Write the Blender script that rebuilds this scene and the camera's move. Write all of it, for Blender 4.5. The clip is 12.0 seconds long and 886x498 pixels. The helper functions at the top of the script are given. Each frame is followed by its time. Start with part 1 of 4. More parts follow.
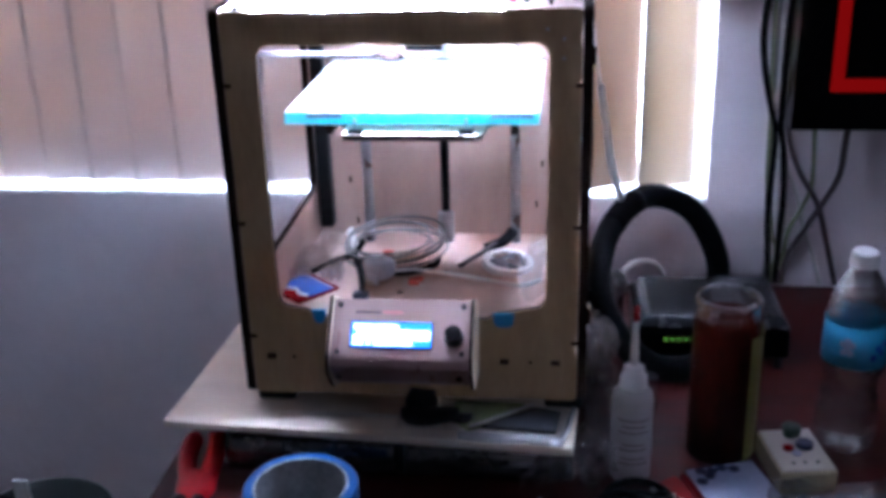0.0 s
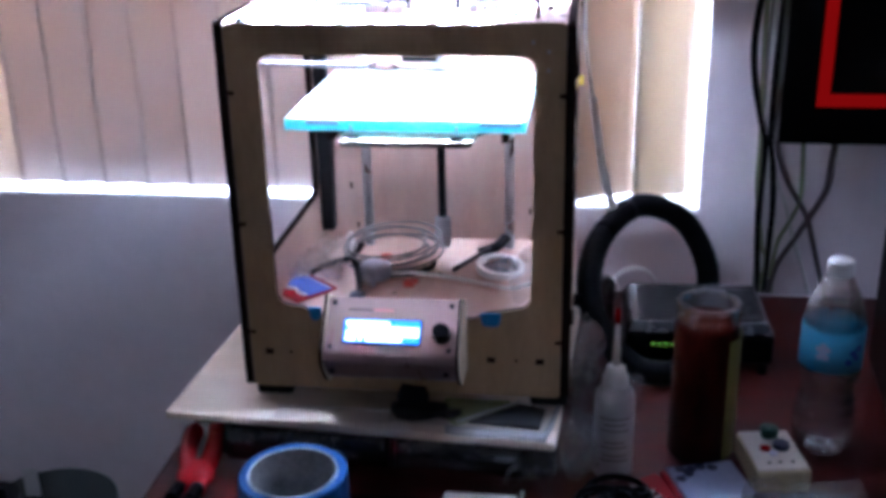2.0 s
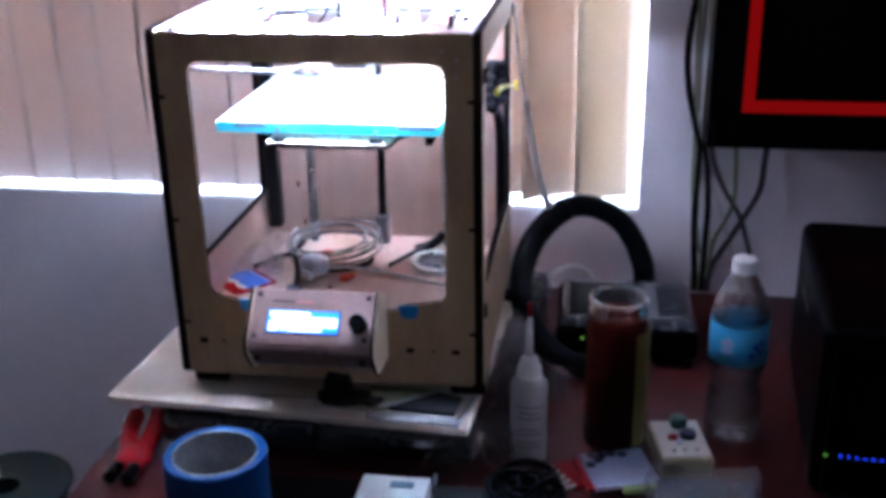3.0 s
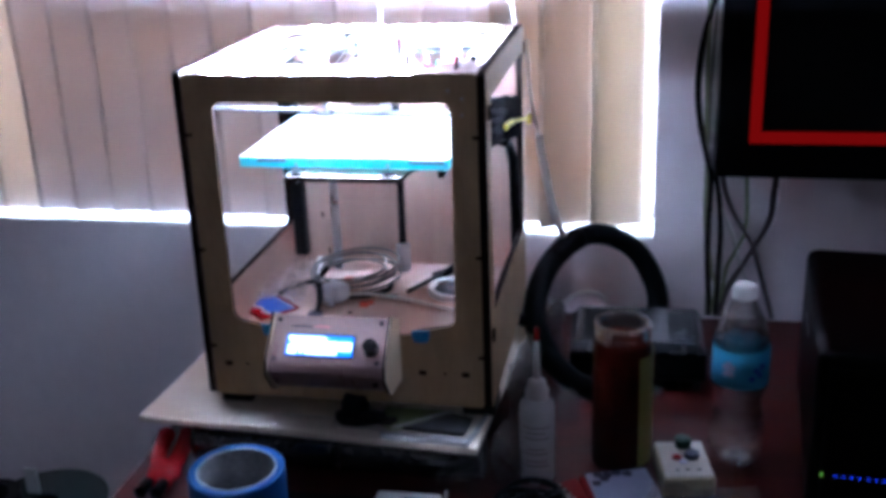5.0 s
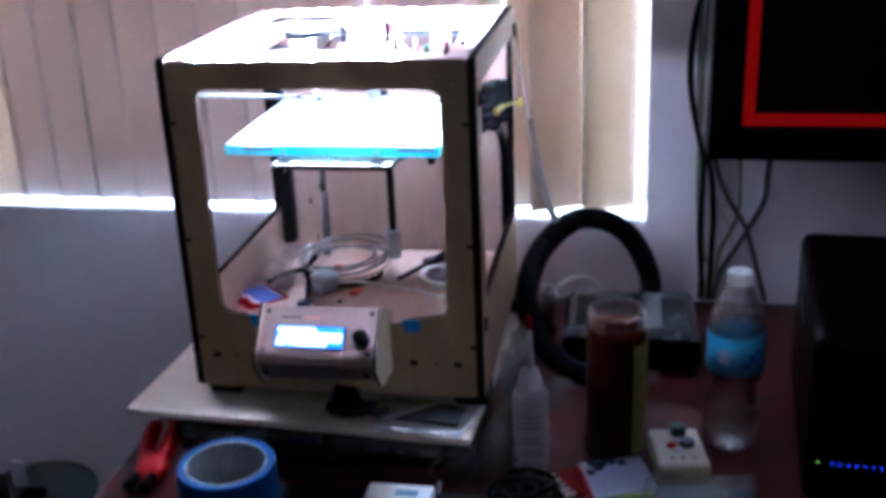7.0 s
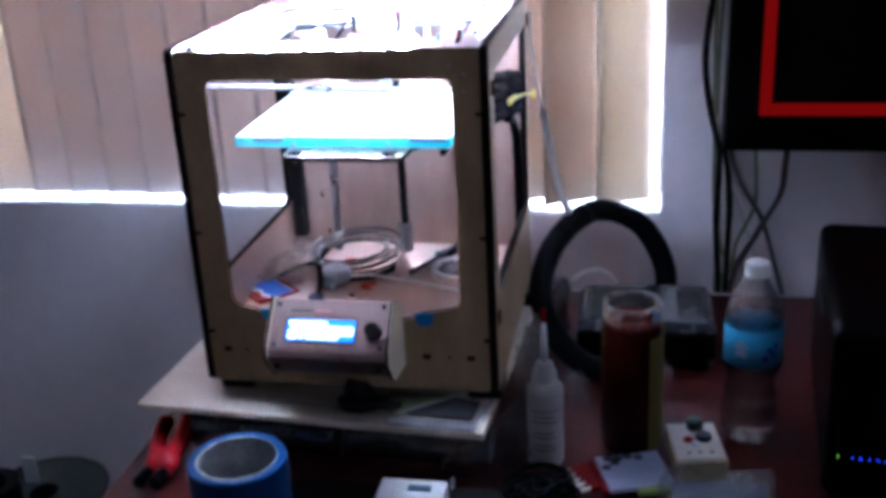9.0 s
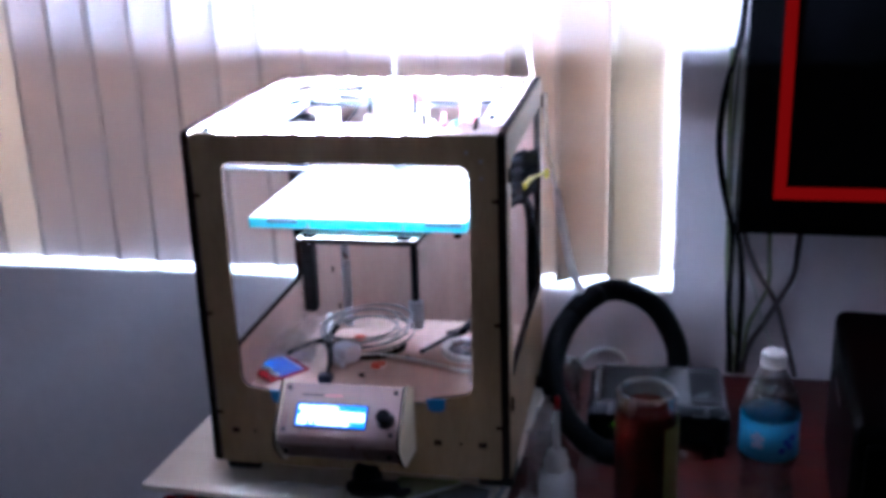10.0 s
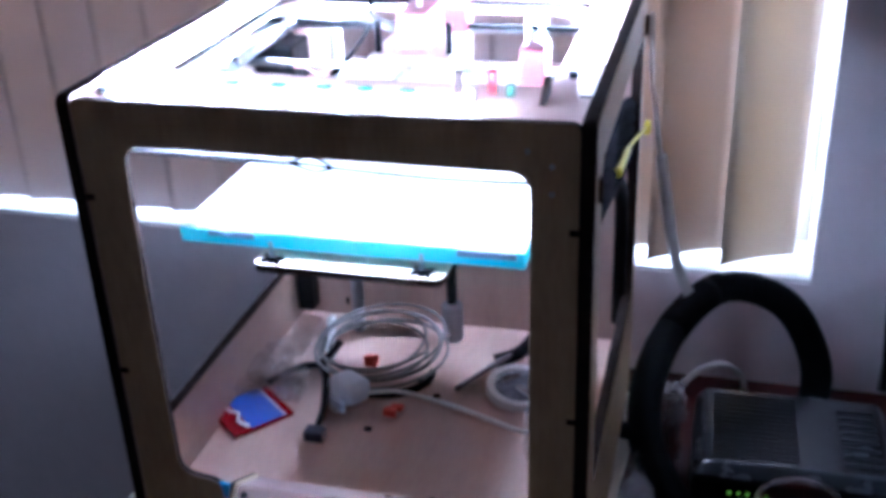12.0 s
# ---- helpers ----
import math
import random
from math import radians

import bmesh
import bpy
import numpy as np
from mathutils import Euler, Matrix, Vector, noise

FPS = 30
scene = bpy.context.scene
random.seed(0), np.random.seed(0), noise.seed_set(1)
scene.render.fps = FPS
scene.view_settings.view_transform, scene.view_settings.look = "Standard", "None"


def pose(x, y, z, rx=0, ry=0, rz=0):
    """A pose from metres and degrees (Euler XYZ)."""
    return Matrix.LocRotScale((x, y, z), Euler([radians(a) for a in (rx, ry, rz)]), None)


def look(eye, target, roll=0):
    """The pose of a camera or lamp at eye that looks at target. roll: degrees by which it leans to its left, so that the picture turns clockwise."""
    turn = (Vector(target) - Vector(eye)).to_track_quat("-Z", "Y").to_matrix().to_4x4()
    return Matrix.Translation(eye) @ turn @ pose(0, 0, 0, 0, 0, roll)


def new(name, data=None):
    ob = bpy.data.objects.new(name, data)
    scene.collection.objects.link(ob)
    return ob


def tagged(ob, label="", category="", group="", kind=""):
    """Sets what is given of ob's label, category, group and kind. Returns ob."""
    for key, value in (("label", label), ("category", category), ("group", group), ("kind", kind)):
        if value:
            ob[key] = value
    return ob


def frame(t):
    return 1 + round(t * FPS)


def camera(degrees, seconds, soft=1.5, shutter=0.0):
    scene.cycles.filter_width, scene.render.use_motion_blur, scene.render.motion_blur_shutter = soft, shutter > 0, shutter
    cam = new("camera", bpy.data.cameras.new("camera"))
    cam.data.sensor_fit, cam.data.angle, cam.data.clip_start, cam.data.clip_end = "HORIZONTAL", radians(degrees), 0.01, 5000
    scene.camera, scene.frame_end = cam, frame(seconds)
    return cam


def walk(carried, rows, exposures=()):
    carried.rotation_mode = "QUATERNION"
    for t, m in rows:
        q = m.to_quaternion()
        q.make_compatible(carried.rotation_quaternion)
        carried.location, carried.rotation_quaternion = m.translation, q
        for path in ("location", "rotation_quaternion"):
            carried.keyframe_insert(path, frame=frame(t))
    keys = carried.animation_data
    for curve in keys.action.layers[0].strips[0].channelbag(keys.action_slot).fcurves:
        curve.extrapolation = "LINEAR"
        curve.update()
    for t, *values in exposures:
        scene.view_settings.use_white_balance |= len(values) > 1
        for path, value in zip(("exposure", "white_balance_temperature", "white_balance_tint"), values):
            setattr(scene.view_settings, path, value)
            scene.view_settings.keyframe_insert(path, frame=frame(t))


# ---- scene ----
cam = camera(44.8, 12.0, soft=4.6)
PATH = [
    (0, (0.155, -0.977, 1.406), (-0.07, 0.862, 0.653), -1.8),
    (0.5, (0.177, -0.985, 1.404), (-0.056, 0.867, 0.686), -1.6),
    (1, (0.168, -1.014, 1.418), (-0.083, 0.841, 0.715), -1.6),
    (1.5, (0.171, -1.012, 1.418), (-0.1, 0.837, 0.705), -1.6),
    (2, (0.188, -1.025, 1.414), (-0.068, 0.819, 0.684), -1.3),
    (2.5, (0.233, -1.039, 1.425), (-0.01, 0.802, 0.683), -1.4),
    (3, (0.3, -1.075, 1.434), (0.017, 0.765, 0.703), -1.1),
    (5, (0.352, -1.126, 1.458), (-0.019, 0.717, 0.774), -2.2),
    (5.5, (0.35, -1.122, 1.459), (-0.02, 0.715, 0.761), -2.2),
    (6, (0.354, -1.114, 1.461), (-0.016, 0.719, 0.754), -2.7),
    (6.5, (0.352, -1.108, 1.462), (-0.01, 0.723, 0.745), -2.8),
    (7, (0.346, -1.103, 1.462), (-0.004, 0.729, 0.739), -2.5),
    (9, (0.344, -1.09, 1.451), (-0.03, 0.735, 0.724), -3.0),
    (9.5, (0.346, -1.085, 1.459), (-0.039, 0.763, 0.798), -2.9),
    (10, (0.327, -1.07, 1.483), (-0.052, 0.788, 0.846), -2.0),
    (10.5, (0.287, -1.018, 1.472), (-0.076, 0.838, 0.821), -2.9),
    (11, (0.216, -0.9, 1.456), (-0.1, 0.914, 0.675), -3.7),
    (11.5, (0.227, -0.752, 1.441), (-0.205, 1.036, 0.654), -4.5),
    (12, (0.245, -0.592, 1.456), (-0.23, 1.136, 0.569), -2.3),
]
walk(cam, [(t, look(eye, target, roll)) for t, eye, target, roll in PATH],
     exposures=[(0.0, 1.54, 4920, 15.5), (2.5, 1.60, 4950, 15.5), (3.2, 1.50, 4950, 15.5), (5.0, 1.30, 4820, 13.5), (9.0, 1.28, 4820, 13.5), (10.0, 1.28, 4760, 13.5), (10.5, 1.23, 4740, 13.5), (11.0, 0.85, 4800, 14), (12.0, 0.79, 4680, 15.5)])

# ---- world and large lights ----
world = bpy.data.worlds.new("world")
scene.world = world
world.use_nodes = True
wn = world.node_tree.nodes
sky = wn.new("ShaderNodeTexSky")
sky.sky_type, sky.sun_disc = "NISHITA", False
sky.sun_elevation, sky.sun_rotation = radians(50), radians(20)
world.node_tree.links.new(sky.outputs[0], wn["Background"].inputs[0])
wn["Background"].inputs[1].default_value = 0.1

OUTSIDE = 15.0      # brightness of the daylight behind the blind
LED = 420.0         # brightness of the light strip inside the printer
TABLE, BOARD, FLOOR_IN, TOP = 0.735, 0.812, 0.888, 1.24
WALL = pose(0.363, 0.555, 0, 0, 0, -0.8)   # x along the window wall from the window's edge, y into the wall


# ---- materials ----
def surf(name, c1, c2=None, scale=12.0, rough=0.6, metal=0.0, bump=0.0, bscale=80.0, stretch=(1, 1, 1), spec=0.5,
         fine=0.35, coat=0.0):
    m = bpy.data.materials.new(name)
    m.use_nodes = True
    nt = m.node_tree
    n, l = nt.nodes, nt.links
    b = n["Principled BSDF"]
    b.inputs["Metallic"].default_value = metal
    b.inputs["Specular IOR Level"].default_value = spec
    b.inputs["Coat Weight"].default_value = coat
    c2 = c2 or tuple(v * 0.8 for v in c1)
    tc, mp = n.new("ShaderNodeTexCoord"), n.new("ShaderNodeMapping")
    mp.inputs["Scale"].default_value = stretch
    l.new(tc.outputs["Object"], mp.inputs[0])
    big, small = n.new("ShaderNodeTexNoise"), n.new("ShaderNodeTexNoise")
    big.inputs["Scale"].default_value, big.inputs["Detail"].default_value = scale, 5
    small.inputs["Scale"].default_value, small.inputs["Detail"].default_value = scale * 9, 3
    for t in (big, small):
        l.new(mp.outputs[0], t.inputs["Vector"])
    mx = n.new("ShaderNodeMix")
    mx.inputs[0].default_value = fine
    l.new(big.outputs[0], mx.inputs[2])
    l.new(small.outputs[0], mx.inputs[3])
    ramp = n.new("ShaderNodeValToRGB")
    ramp.color_ramp.elements[0].position, ramp.color_ramp.elements[1].position = 0.34, 0.66
    ramp.color_ramp.elements[0].color, ramp.color_ramp.elements[1].color = (*c2, 1), (*c1, 1)
    l.new(mx.outputs[0], ramp.inputs[0])
    l.new(ramp.outputs[0], b.inputs["Base Color"])
    rr = n.new("ShaderNodeMapRange")
    rr.inputs[3].default_value, rr.inputs[4].default_value = max(0.02, rough - 0.08), min(1, rough + 0.08)
    l.new(big.outputs[0], rr.inputs[0])
    l.new(rr.outputs[0], b.inputs["Roughness"])
    if bump:
        bn, bp = n.new("ShaderNodeTexNoise"), n.new("ShaderNodeBump")
        bn.inputs["Scale"].default_value, bn.inputs["Detail"].default_value = bscale, 4
        l.new(mp.outputs[0], bn.inputs["Vector"])
        bp.inputs["Strength"].default_value, bp.inputs["Distance"].default_value = bump, 0.004
        l.new(bn.outputs[0], bp.inputs["Height"])
        l.new(bp.outputs[0], b.inputs["Normal"])
    return m


def clear(name, colour=(1, 1, 1), rough=0.03, ior=1.45, milky=0.0, bump=0.0, bscale=40.0):
    """Clear or milky plastic and glass."""
    m = bpy.data.materials.new(name)
    m.use_nodes = True
    b = m.node_tree.nodes["Principled BSDF"]
    b.inputs["Base Color"].default_value = (*colour, 1)
    b.inputs["Transmission Weight"].default_value = 1 - milky
    b.inputs["Roughness"].default_value, b.inputs["IOR"].default_value = rough, ior
    if bump:
        n, l = m.node_tree.nodes, m.node_tree.links
        bn, bp = n.new("ShaderNodeTexNoise"), n.new("ShaderNodeBump")
        bn.inputs["Scale"].default_value = bscale
        bp.inputs["Strength"].default_value, bp.inputs["Distance"].default_value = bump, 0.01
        l.new(bn.outputs[0], bp.inputs["Height"])
        l.new(bp.outputs[0], b.inputs["Normal"])
    return m


def sheet(name, colour, through_colour, share, scale=6.0):
    """Cloth or plastic that lets part of the light pass: diffuse mixed with translucent."""
    m = bpy.data.materials.new(name)
    m.use_nodes = True
    n, l = m.node_tree.nodes, m.node_tree.links
    n.remove(n["Principled BSDF"])
    d, t, mx = n.new("ShaderNodeBsdfDiffuse"), n.new("ShaderNodeBsdfTranslucent"), n.new("ShaderNodeMixShader")
    mx.inputs[0].default_value = share
    tc, noi, ramp = n.new("ShaderNodeTexCoord"), n.new("ShaderNodeTexNoise"), n.new("ShaderNodeValToRGB")
    noi.inputs["Scale"].default_value, noi.inputs["Detail"].default_value = scale, 6
    l.new(tc.outputs["Object"], noi.inputs["Vector"])
    ramp.color_ramp.elements[0].position, ramp.color_ramp.elements[1].position = 0.3, 0.7
    ramp.color_ramp.elements[0].color = (*(v * 0.82 for v in through_colour), 1)
    ramp.color_ramp.elements[1].color = (*through_colour, 1)
    l.new(noi.outputs[0], ramp.inputs[0])
    d.inputs[0].default_value = (*colour, 1)
    l.new(ramp.outputs[0], t.inputs[0])
    l.new(d.outputs[0], mx.inputs[1])
    l.new(t.outputs[0], mx.inputs[2])
    l.new(mx.outputs[0], n["Material Output"].inputs[0])
    return m


def film(name, shine=0.22, haze=0.07, relief=1.0, size=70, rough=0.07):
    """Thin clear film: mostly see-through, a little hazy, with sharp glints on its folds."""
    m = bpy.data.materials.new(name)
    m.use_nodes = True
    n, l = m.node_tree.nodes, m.node_tree.links
    n.remove(n["Principled BSDF"])
    t, g, d = n.new("ShaderNodeBsdfTransparent"), n.new("ShaderNodeBsdfGlossy"), n.new("ShaderNodeBsdfDiffuse")
    mx, hz = n.new("ShaderNodeMixShader"), n.new("ShaderNodeMixShader")
    t.inputs[0].default_value, g.inputs[0].default_value = (0.98, 0.98, 0.98, 1), (0.95, 0.95, 0.95, 1)
    d.inputs[0].default_value = (0.85, 0.85, 0.84, 1)
    g.inputs["Roughness"].default_value, mx.inputs[0].default_value, hz.inputs[0].default_value = rough, shine, haze
    bn, bp = n.new("ShaderNodeTexNoise"), n.new("ShaderNodeBump")
    bn.inputs["Scale"].default_value, bn.inputs["Detail"].default_value = size, 5
    bp.inputs["Strength"].default_value, bp.inputs["Distance"].default_value = relief, 0.02
    l.new(bn.outputs[0], bp.inputs["Height"])
    for sh in (g, d):
        l.new(bp.outputs[0], sh.inputs["Normal"])
    l.new(t.outputs[0], hz.inputs[1])
    l.new(d.outputs[0], hz.inputs[2])
    l.new(hz.outputs[0], mx.inputs[1])
    l.new(g.outputs[0], mx.inputs[2])
    l.new(mx.outputs[0], n["Material Output"].inputs[0])
    return m


def thin(name, tint=(0.97, 0.98, 0.98), gain=1.0, base=0.0, rough=0.03, bump=0.0, bscale=40.0):
    """Thin-walled glass or plastic: straight through, with a mirror gloss that grows towards the edges."""
    m = bpy.data.materials.new(name)
    m.use_nodes = True
    n, l = m.node_tree.nodes, m.node_tree.links
    n.remove(n["Principled BSDF"])
    t, g, mx = n.new("ShaderNodeBsdfTransparent"), n.new("ShaderNodeBsdfGlossy"), n.new("ShaderNodeMixShader")
    fr, pw, ml, ad = n.new("ShaderNodeLayerWeight"), n.new("ShaderNodeMath"), n.new("ShaderNodeMath"), n.new("ShaderNodeMath")
    fr.inputs["Blend"].default_value = 0.5
    pw.operation, ml.operation = "POWER", "MULTIPLY"
    pw.inputs[1].default_value = 4.0
    ml.use_clamp = True
    ml.inputs[1].default_value = 0.5 * gain
    ad.operation, ad.use_clamp = "ADD", True
    ad.inputs[1].default_value = base
    t.inputs[0].default_value, g.inputs[0].default_value = (*tint, 1), (0.95, 0.95, 0.95, 1)
    g.inputs["Roughness"].default_value = rough
    if bump:
        bn, bp = n.new("ShaderNodeTexNoise"), n.new("ShaderNodeBump")
        bn.inputs["Scale"].default_value = bscale
        bp.inputs["Strength"].default_value, bp.inputs["Distance"].default_value = bump, 0.01
        l.new(bn.outputs[0], bp.inputs["Height"])
        l.new(bp.outputs[0], g.inputs["Normal"])
    if bump:
        l.new(bp.outputs[0], fr.inputs["Normal"])
    l.new(fr.outputs["Facing"], pw.inputs[0])
    l.new(pw.outputs[0], ml.inputs[0])
    l.new(ml.outputs[0], ad.inputs[0])
    l.new(ad.outputs[0], mx.inputs[0])
    l.new(t.outputs[0], mx.inputs[1])
    l.new(g.outputs[0], mx.inputs[2])
    l.new(mx.outputs[0], n["Material Output"].inputs[0])
    return m


def glow(name, colour, strength):
    m = bpy.data.materials.new(name)
    m.use_nodes = True
    n, l = m.node_tree.nodes, m.node_tree.links
    n.remove(n["Principled BSDF"])
    e = n.new("ShaderNodeEmission")
    e.inputs[0].default_value, e.inputs[1].default_value = (*colour, 1), strength
    l.new(e.outputs[0], n["Material Output"].inputs[0])
    return m


PLASTER = surf("painted_plaster", (0.87, 0.79, 0.81), (0.78, 0.70, 0.72), 3, 0.75, bump=0.5, bscale=55, spec=0.25)
# unseen ceiling, darkened so less light bounces onto the desk
CEILING = surf("darkened_ceiling_paint", (0.20, 0.185, 0.17), (0.17, 0.157, 0.145), 3, 0.9, spec=0.2)
# unseen west and south walls, darkened to lower the room's fill light
FAR_WALL = surf("darkened_taupe_paint", (0.32, 0.28, 0.255), (0.28, 0.25, 0.225), 3, 0.85, spec=0.2)
# carpet darkened so less light bounces up the lower wall
CARPET = surf("carpet", (0.10, 0.08, 0.07), (0.065, 0.053, 0.047), 20, 0.95, bump=0.6, bscale=300, spec=0.1)
MAHOGANY = surf("mahogany_veneer", (0.066, 0.009, 0.008), (0.032, 0.005, 0.0045), 7, 0.42, spec=0.22, stretch=(1, 9, 4), bump=0.05, bscale=60)
PLY = surf("birch_plywood", (0.50, 0.345, 0.185), (0.36, 0.24, 0.12), 6, 0.55, stretch=(5, 1, 1.0), bump=0.06, bscale=70)
PLY_IN = surf("birch_plywood_inside", (0.54, 0.365, 0.295), (0.44, 0.29, 0.23), 8, 0.55, stretch=(6, 1, 1.2), bump=0.06, bscale=70)
BURNT = surf("laser_burnt_edge", (0.022, 0.013, 0.009), (0.011, 0.007, 0.006), 30, 0.85, spec=0.08)
PALE_PLY = surf("pale_plywood", (0.74, 0.64, 0.52), (0.66, 0.55, 0.43), 6, 0.5, stretch=(1, 5, 1), bump=0.04, bscale=60)
BLACK = surf("black_plastic", (0.009, 0.009, 0.010), (0.005, 0.005, 0.006), 20, 0.45, bump=0.03, bscale=200, spec=0.16)
GLOSS_BLACK = surf("gloss_black", (0.003, 0.003, 0.004), (0.002, 0.002, 0.002), 8, 0.16, spec=0.07)
MATT_BLACK = surf("matt_black", (0.010, 0.010, 0.011), (0.006, 0.006, 0.007), 10, 0.7, spec=0.2)
RUBBER = surf("black_rubber", (0.0035, 0.0045, 0.006), (0.002, 0.0028, 0.0038), 25, 0.5, bump=0.15, bscale=90, spec=0.08)
STEEL = surf("ground_steel", (0.55, 0.56, 0.58), (0.42, 0.43, 0.45), 30, 0.3, metal=1.0)
GREY_CABLE = surf("grey_cable", (0.165, 0.155, 0.145), (0.11, 0.105, 0.10), 30, 0.45)
DARK_CABLE = surf("dark_cable", (0.005, 0.005, 0.006), (0.003, 0.003, 0.004), 30, 0.5, spec=0.04)
GREEN_CABLE = surf("olive_cable", (0.24, 0.26, 0.15), (0.17, 0.19, 0.10), 30, 0.5)
WHITE = surf("white_plastic", (0.80, 0.79, 0.76), (0.72, 0.71, 0.68), 15, 0.35)
CREAM = surf("cream_plastic", (0.52, 0.46, 0.28), (0.45, 0.39, 0.23), 15, 0.4)
FACE_CREAM = surf("aged_white_plastic", (0.50, 0.47, 0.42), (0.43, 0.40, 0.35), 15, 0.45)
DULL_RED = surf("dull_red_card", (0.20, 0.008, 0.012), (0.15, 0.006, 0.009), 20, 0.7, spec=0.1)
RED = surf("red_plastic", (0.27, 0.003, 0.006), (0.20, 0.002, 0.005), 15, 0.24, spec=0.3)
ORANGE = surf("orange_plastic", (0.62, 0.07, 0.035), (0.50, 0.05, 0.03), 15, 0.4)
BLUE_TAPE = surf("blue_masking_tape", (0.004, 0.044, 0.150), (0.003, 0.034, 0.125), 25, 0.65, bump=0.15, bscale=140, spec=0.2)
TAB = surf("light_blue_tape", (0.02, 0.24, 0.56), (0.015, 0.19, 0.48), 30, 0.6)
CARD_CORE = surf("cardboard_core", (0.34, 0.33, 0.32), (0.10, 0.105, 0.115), 30, 0.6)
BLUE = surf("blue_print", (0.02, 0.10, 0.50), (0.015, 0.07, 0.42), 20, 0.3)
YELLOW = surf("yellow_plastic", (0.85, 0.80, 0.03), (0.75, 0.68, 0.02), 20, 0.45)
GREEN = surf("green_plastic", (0.012, 0.075, 0.04), (0.009, 0.05, 0.03), 20, 0.4)
PANEL = surf("panel_face", (0.235, 0.15, 0.135), (0.19, 0.12, 0.107), 10, 0.3, stretch=(5, 1, 1), coat=0.25)
GREY_LID = surf("grey_modem_lid", (0.028, 0.030, 0.034), (0.020, 0.021, 0.024), 15, 0.26, spec=0.75)
SAUCE = surf("red_sauce", (0.052, 0.0055, 0.003), (0.012, 0.0025, 0.001), 40, 0.6, spec=0.03, stretch=(1, 1, 0.35))
GRIP = surf("olive_label", (0.20, 0.17, 0.04), (0.14, 0.12, 0.03), 20, 0.5)
SILVER = surf("silver_foil", (0.75, 0.76, 0.78), (0.60, 0.61, 0.63), 30, 0.25, metal=1.0)
PURPLE_WHITE = surf("printed_card", (0.42, 0.44, 0.58), (0.33, 0.35, 0.50), 15, 0.4)
PINK = surf("pink_red_acrylic", (0.62, 0.16, 0.18), (0.52, 0.12, 0.14), 15, 0.35)
DISC = surf("grey_green_spool", (0.018, 0.028, 0.026), (0.012, 0.019, 0.018), 12, 0.45, spec=0.15)
FILM = surf("dark_wrapped_parcel", (0.030, 0.030, 0.033), (0.018, 0.018, 0.020), 12, 0.14, bump=0.15, bscale=30, coat=0.8)
GLASS = clear("window_glass", (0.97, 0.99, 0.98), 0.0)
PET = thin("clear_pet", (0.98, 0.99, 0.99), 3.4, 0.075, 0.05, 0.6, 45)
WATER = clear("water", (0.98, 0.99, 1.0), 0.0, 1.33)
JAR_GLASS = thin("jar_glass", (0.99, 0.99, 0.98), 0.4, 0.0, 0.03)
RIM_GLASS = thin("rim_glass", (0.94, 0.95, 0.95), 2.8, 0.15, 0.05)
BAG_FILM = thin("bag_film", (0.97, 0.97, 0.97), 1.7, 0.085, 0.12, 1.0, 70)
FROSTED = film("frosted_plastic", 0.07, 0.42, 0.15, 30, 0.2)
# film made milky: the white highlight along the folds is its haze
FOLD = film("highlit_fold_film", 0.20, 0.45, 0.6, 60, 0.12)
SHEEN = film("flat_film", 0.05, 0.02, 0.1, 15, 0.05)
HAZY = film("hazy_plastic", 0.05, 0.12, 0.15, 30, 0.2)
LOOSE_FILM = film("loose_film", 0.10, 0.04)
CRINKLE = thin("crinkled_film", (0.97, 0.97, 0.97), 1.8, 0.11, 0.08, 1.0, 70)
LABEL_BLUE = sheet("light_blue_label", (0.11, 0.42, 0.64), (0.14, 0.50, 0.74), 0.4, 12)
MILKY = sheet("milky_plastic", (0.78, 0.76, 0.74), (0.75, 0.73, 0.70), 0.45)
TUBE = sheet("milky_tube", (0.70, 0.68, 0.66), (0.70, 0.68, 0.66), 0.5)
# one vinyl in four tones: uneven light on the slats put into colour
LIT_SLAT = sheet("lit_slat_vinyl", (0.58, 0.52, 0.44), (0.42, 0.34, 0.235), 0.45)
BACKLIT_SLAT = sheet("backlit_slat_vinyl", (0.62, 0.57, 0.55), (0.42, 0.335, 0.255), 0.45)
SHADED_SLAT = sheet("shaded_slat_vinyl", (0.44, 0.36, 0.30), (0.225, 0.145, 0.085), 0.42)
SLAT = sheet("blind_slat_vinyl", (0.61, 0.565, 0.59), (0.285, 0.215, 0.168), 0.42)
ACRYLIC = sheet("cyan_edged_slab", (0.93, 0.96, 0.97), (0.45, 0.92, 1.0), 0.34, 4.0)
CYAN_EDGE = sheet("cyan_slab_edge", (0.40, 0.85, 0.94), (0.22, 0.90, 1.0), 0.80, 12.0)
DAYLIGHT = glow("daylight", (0.98, 0.97, 1.0), OUTSIDE)
LCD = glow("lcd_blue", (0.07, 0.26, 0.95), 1.0)
LCD_TEXT = glow("lcd_text", (0.80, 0.92, 1.0), 1.7)
TV_RED = glow("red_lit_frame", (1.0, 0.006, 0.003), 0.07)
LED_SIDE = glow("white_led_side", (0.88, 0.92, 1.0), 0.26 * LED)
LED_FRONT = glow("white_led_front", (0.88, 0.92, 1.0), 0.6 * LED)
GREEN_CARD = surf("green_card", (0.26, 0.31, 0.10), (0.19, 0.23, 0.07), 20, 0.4)
LED_TOP = glow("white_led_rim", (0.88, 0.92, 1.0), 2.5 * LED)
